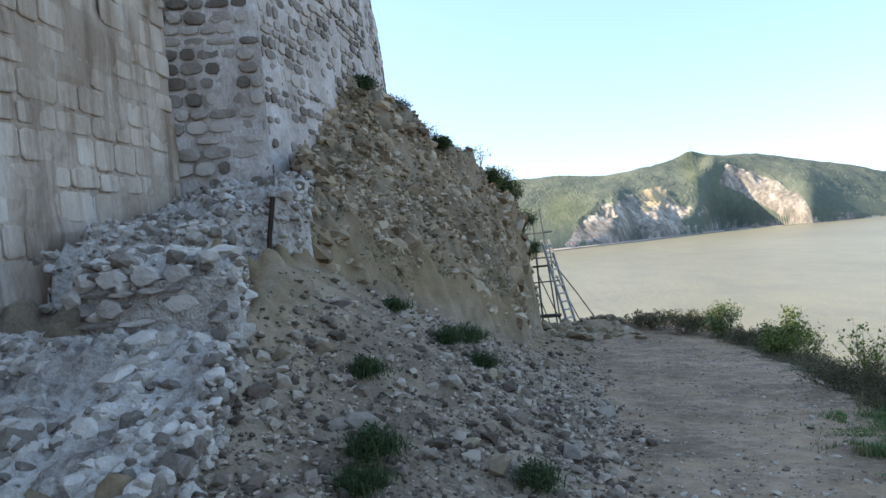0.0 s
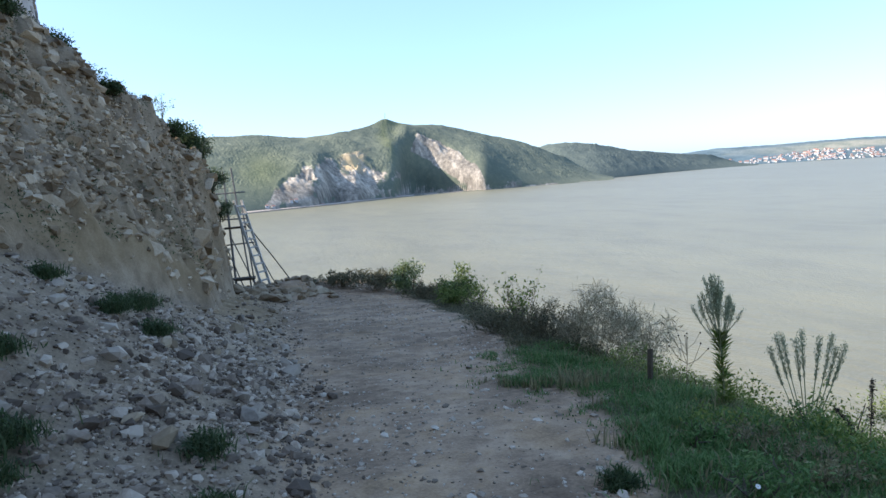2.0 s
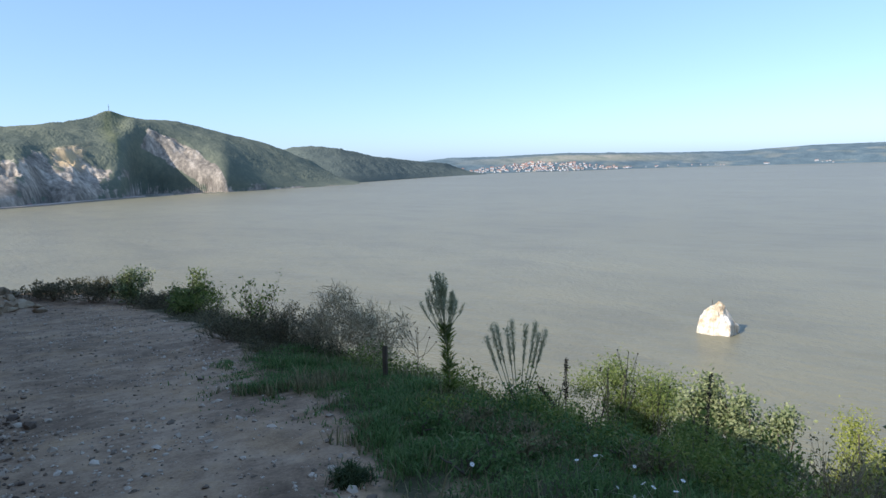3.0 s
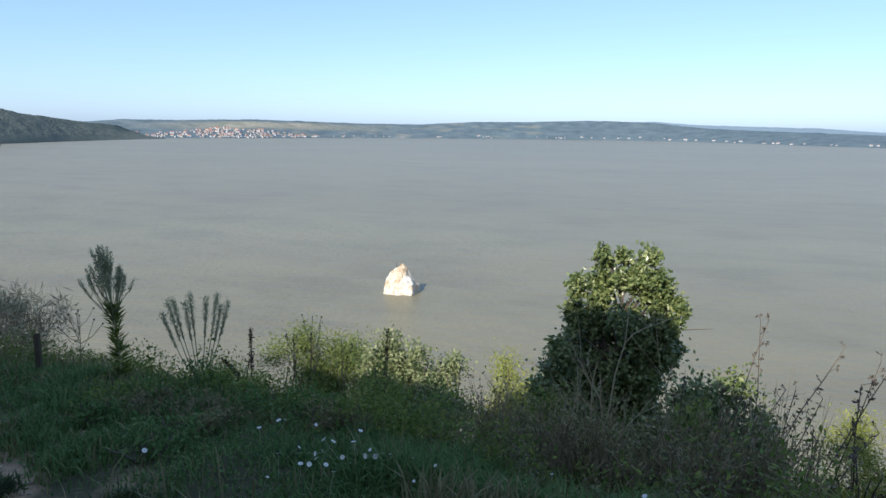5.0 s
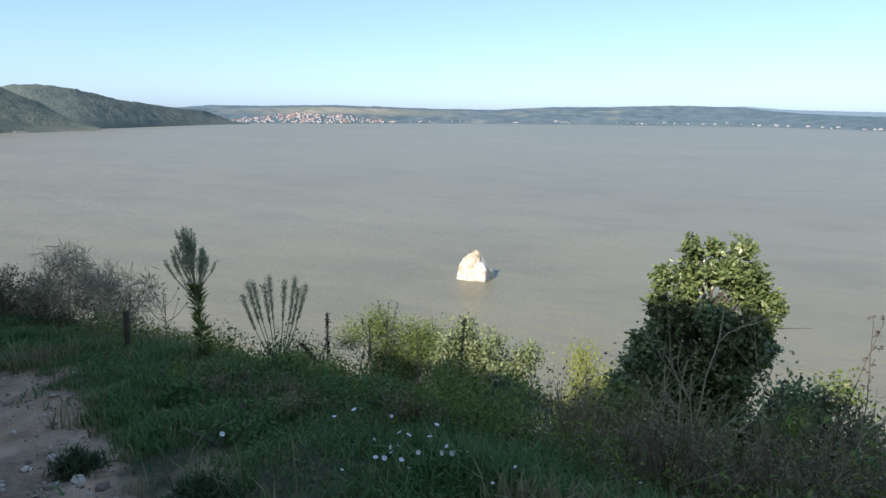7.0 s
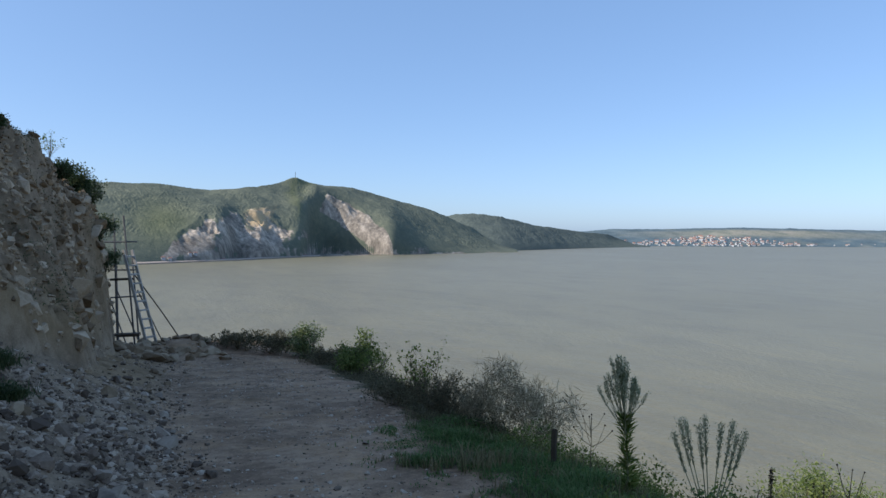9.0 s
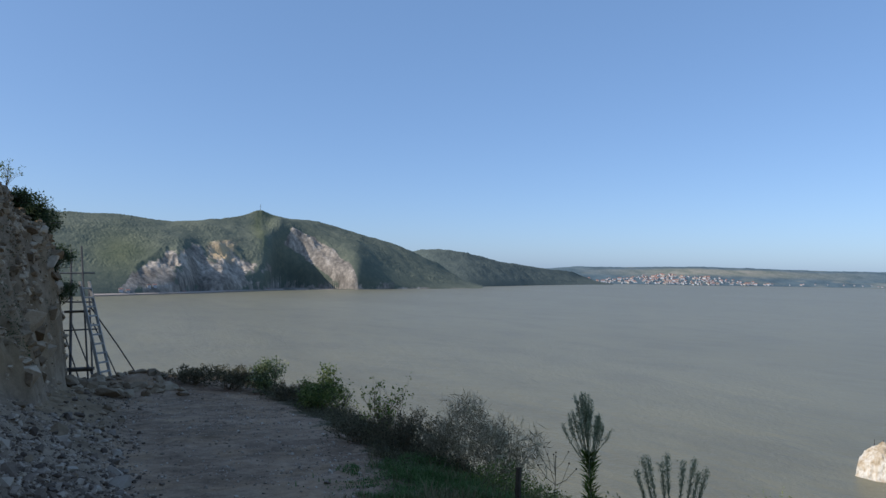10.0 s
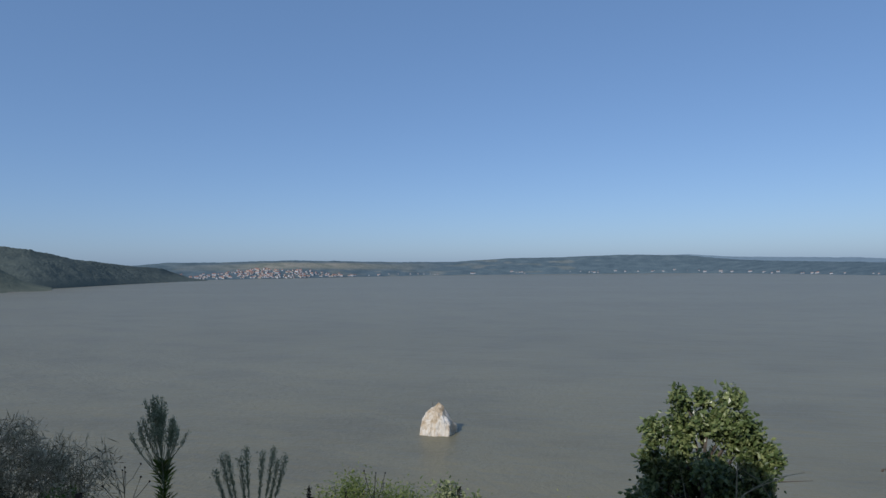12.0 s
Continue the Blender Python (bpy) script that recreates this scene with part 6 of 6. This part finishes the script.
r9 = np.random.default_rng(93)
x, y = r9.uniform(-3.2, 5.0, 70000), r9.uniform(11, 36, 70000)
k = (np.interp(y, Y_BASE, X_BASE) - x > 0.3) & (x > -0.2 * y) & (fbm(x, y, 0.9, 3, 95) > np.interp(y, [18, 28], [0.35, 0.1]))
p9 = np.stack([x, y, height(x, y) + 0.10 * r9.random(70000)], 1)[k]
tagged(new("cliff_herbs", Buf().add(*leaf_quads(p9, 0.07, r9, 0.5, 0.3)).mesh("cliff_herbs", M_DARKWEED)), "olive herbs and dry grass rooted in the cliff", "undergrowth", kind="stuff")


def tuft(x, y, size, n, seed, label="green weed tuft growing in the rubble"):
    """A low weed of leaves and blades on the rubble."""
    r = np.random.default_rng(seed)
    root = thing("weed_tuft", pose(x, y, float(height(x, y))), label, "weed", "weeds on the rubble")
    d = r.normal(size=(n, 3)) * [1, 1, 0]
    p = d * size * 0.45
    p[:, 2] = size * 0.9 * r.random(n) * np.exp(-np.sum(d * d, 1) * 0.35)
    part("foliage", Buf().add(*leaf_quads(p, 0.07, r, 0.5, 0.3)), M_DARKWEED, root)
    part("grass_blade", Buf().add(*blades(p * [1, 1, 0], np.full(n, size * 0.7), r, 0.9, 0.006)), M_DARKWEED, root)


tr = np.random.default_rng(31)
TUFTS = [(-0.92, 6.9, 0.34), (-1.0, 6.3, 0.28), (0.8, 7.3, 0.3), (-0.1, 12.4, 0.4), (-1.1, 12.9, 0.35), (0.3, 13.8, 0.45), (-1.2, 8.8, 0.3), (0.7, 5.9, 0.3), (0.5, 12.2, 0.35), (4.45, 4.95, 0.22), (4.3, 3.4, 0.28)]
for n, (x, y, s) in enumerate(TUFTS):
    tuft(x, y, s, int(500 * s / 0.3), 400 + n)


# white flowers in the grass
def flower_meshes(seed):
    r = np.random.default_rng(seed)
    petals, k = Buf(), 7
    for a in np.linspace(0, 2 * np.pi, k, endpoint=False):
        c, s = math.cos(a), math.sin(a)
        rot = np.array([[c, -s, 0], [s, c, 0], [0, 0, 1]])
        v = np.array([[0, 0, 0], [0.6, -0.36, 0.16], [1.0, -0.42, 0.26 + 0.1 * r.random()], [1.0, 0.42, 0.26], [0.6, 0.36, 0.16]]) * 0.03
        petals.add(v @ rot.T, [[0, 1, 2, 3, 4]])
    return petals.mesh("petals", M_PETAL), Buf().add(STONES[1][0] * 0.016 + [0, 0, 0.004], STONES[1][1]).mesh("centre", M_CENTRE)


FLOWER = flower_meshes(5)
STEM = Buf().add(*tube([(0, 0, -0.3), (0.01, 0, -0.12), (0, 0, 0)], 0.003, 4)).mesh("stem", M_WEED)
for n in range(30):
    if n < 22:
        x, y = 5.25 + 0.36 * tr.normal(), 2.0 + 0.42 * tr.normal()
    else:
        x, y = tr.uniform(4.9, 6.4), tr.uniform(-2, 4)
    s = tr.uniform(0.38, 0.8)
    root = thing("white_flower", pose(x, y, float(height(x, y)) + tr.uniform(0.16, 0.26), tr.normal() * 25, -25 + tr.normal() * 25, tr.random() * 360) @ Matrix.Diagonal((s, s, s, 1)), "small white flower open in the grass", "flower", "white flowers")
    for name, me in (("petals", FLOWER[0]), ("centre", FLOWER[1]), ("stem", STEM)):
        part(name, me, None, root)

# ---------------------------------------------------------------- stones of the walls
lay_stones(wall_a, surf_a, (len_a - 7.6, len_a - 0.02), (1.7, 8.9), (0.42, 0.95), (0.36, 0.6), 0.03, M_ASHLAR, M_ASHLAR, 300, "ashlar_block", 5, lambda u, z, r: r.random() < 0.86, 0.03, 0.035, 8)
# dressed stones above, a smear of mortar with few stones below
lay_stones(wall_b, surf_b, (len_b - 2.6, len_b), (2.6, 9.1), (0.28, 0.66), (0.22, 0.38), 0.085, M_STONE, M_STONE_REST, 300, "stone", 6, lambda u, z, r: r.random() < np.interp(z, [2.6, 4.2, 5.2, 5.8, 7], [0.8, 0.8, 0.85, 0.97, 0.98]), 0.05, 0.15)
lay_stones(tower, surf_c, (0.0, 14.5), (3.2, 11.1), (0.2, 0.55), (0.18, 0.38), 0.04, M_STONE, M_STONE_REST, 300, "stone", 7, lambda u, z, r: z > 3.0 + 0.24 * u and z < np.interp(u, [0, 2, 6], [9.1, 9.4, 11.0]) and r.random() < (0.95 if u < 0.5 and z > 5 else np.interp(z - 0.24 * u, [3.0, 5.5], [0.5, 0.78])), 0.05, 0.17)
lay_stones(block, surf_d, (0.2, 3.8), (0.35, 1.36), (0.14, 0.55), (0.10, 0.30), 0.09, M_BLOCK, M_BLOCK, 300, "stone", 8, lambda u, z, r: r.random() < 0.88, 0.03, 0.24)
lay_stones(block, surf_d, (3.8, len_d - 0.4), (-0.5, 1.36), (0.12, 0.34), (0.1, 0.22), 0.07, M_FOOT_STONE, M_FOOT_STONE, 0, "stone", 9, lambda u, z, r: r.random() < 0.6, 0.03, 0.3)


# bring the near site, laid out in paces, to metres round the eye
SITE = Matrix.Translation((0, 0, EYE)) @ Matrix.Scale(PACE, 4) @ Matrix.Translation((0, 0, -EYE))
for ob in list(scene.objects):
    if ob not in FAR_THINGS and ob.parent is None:
        ob.matrix_basis = SITE @ ob.matrix_basis
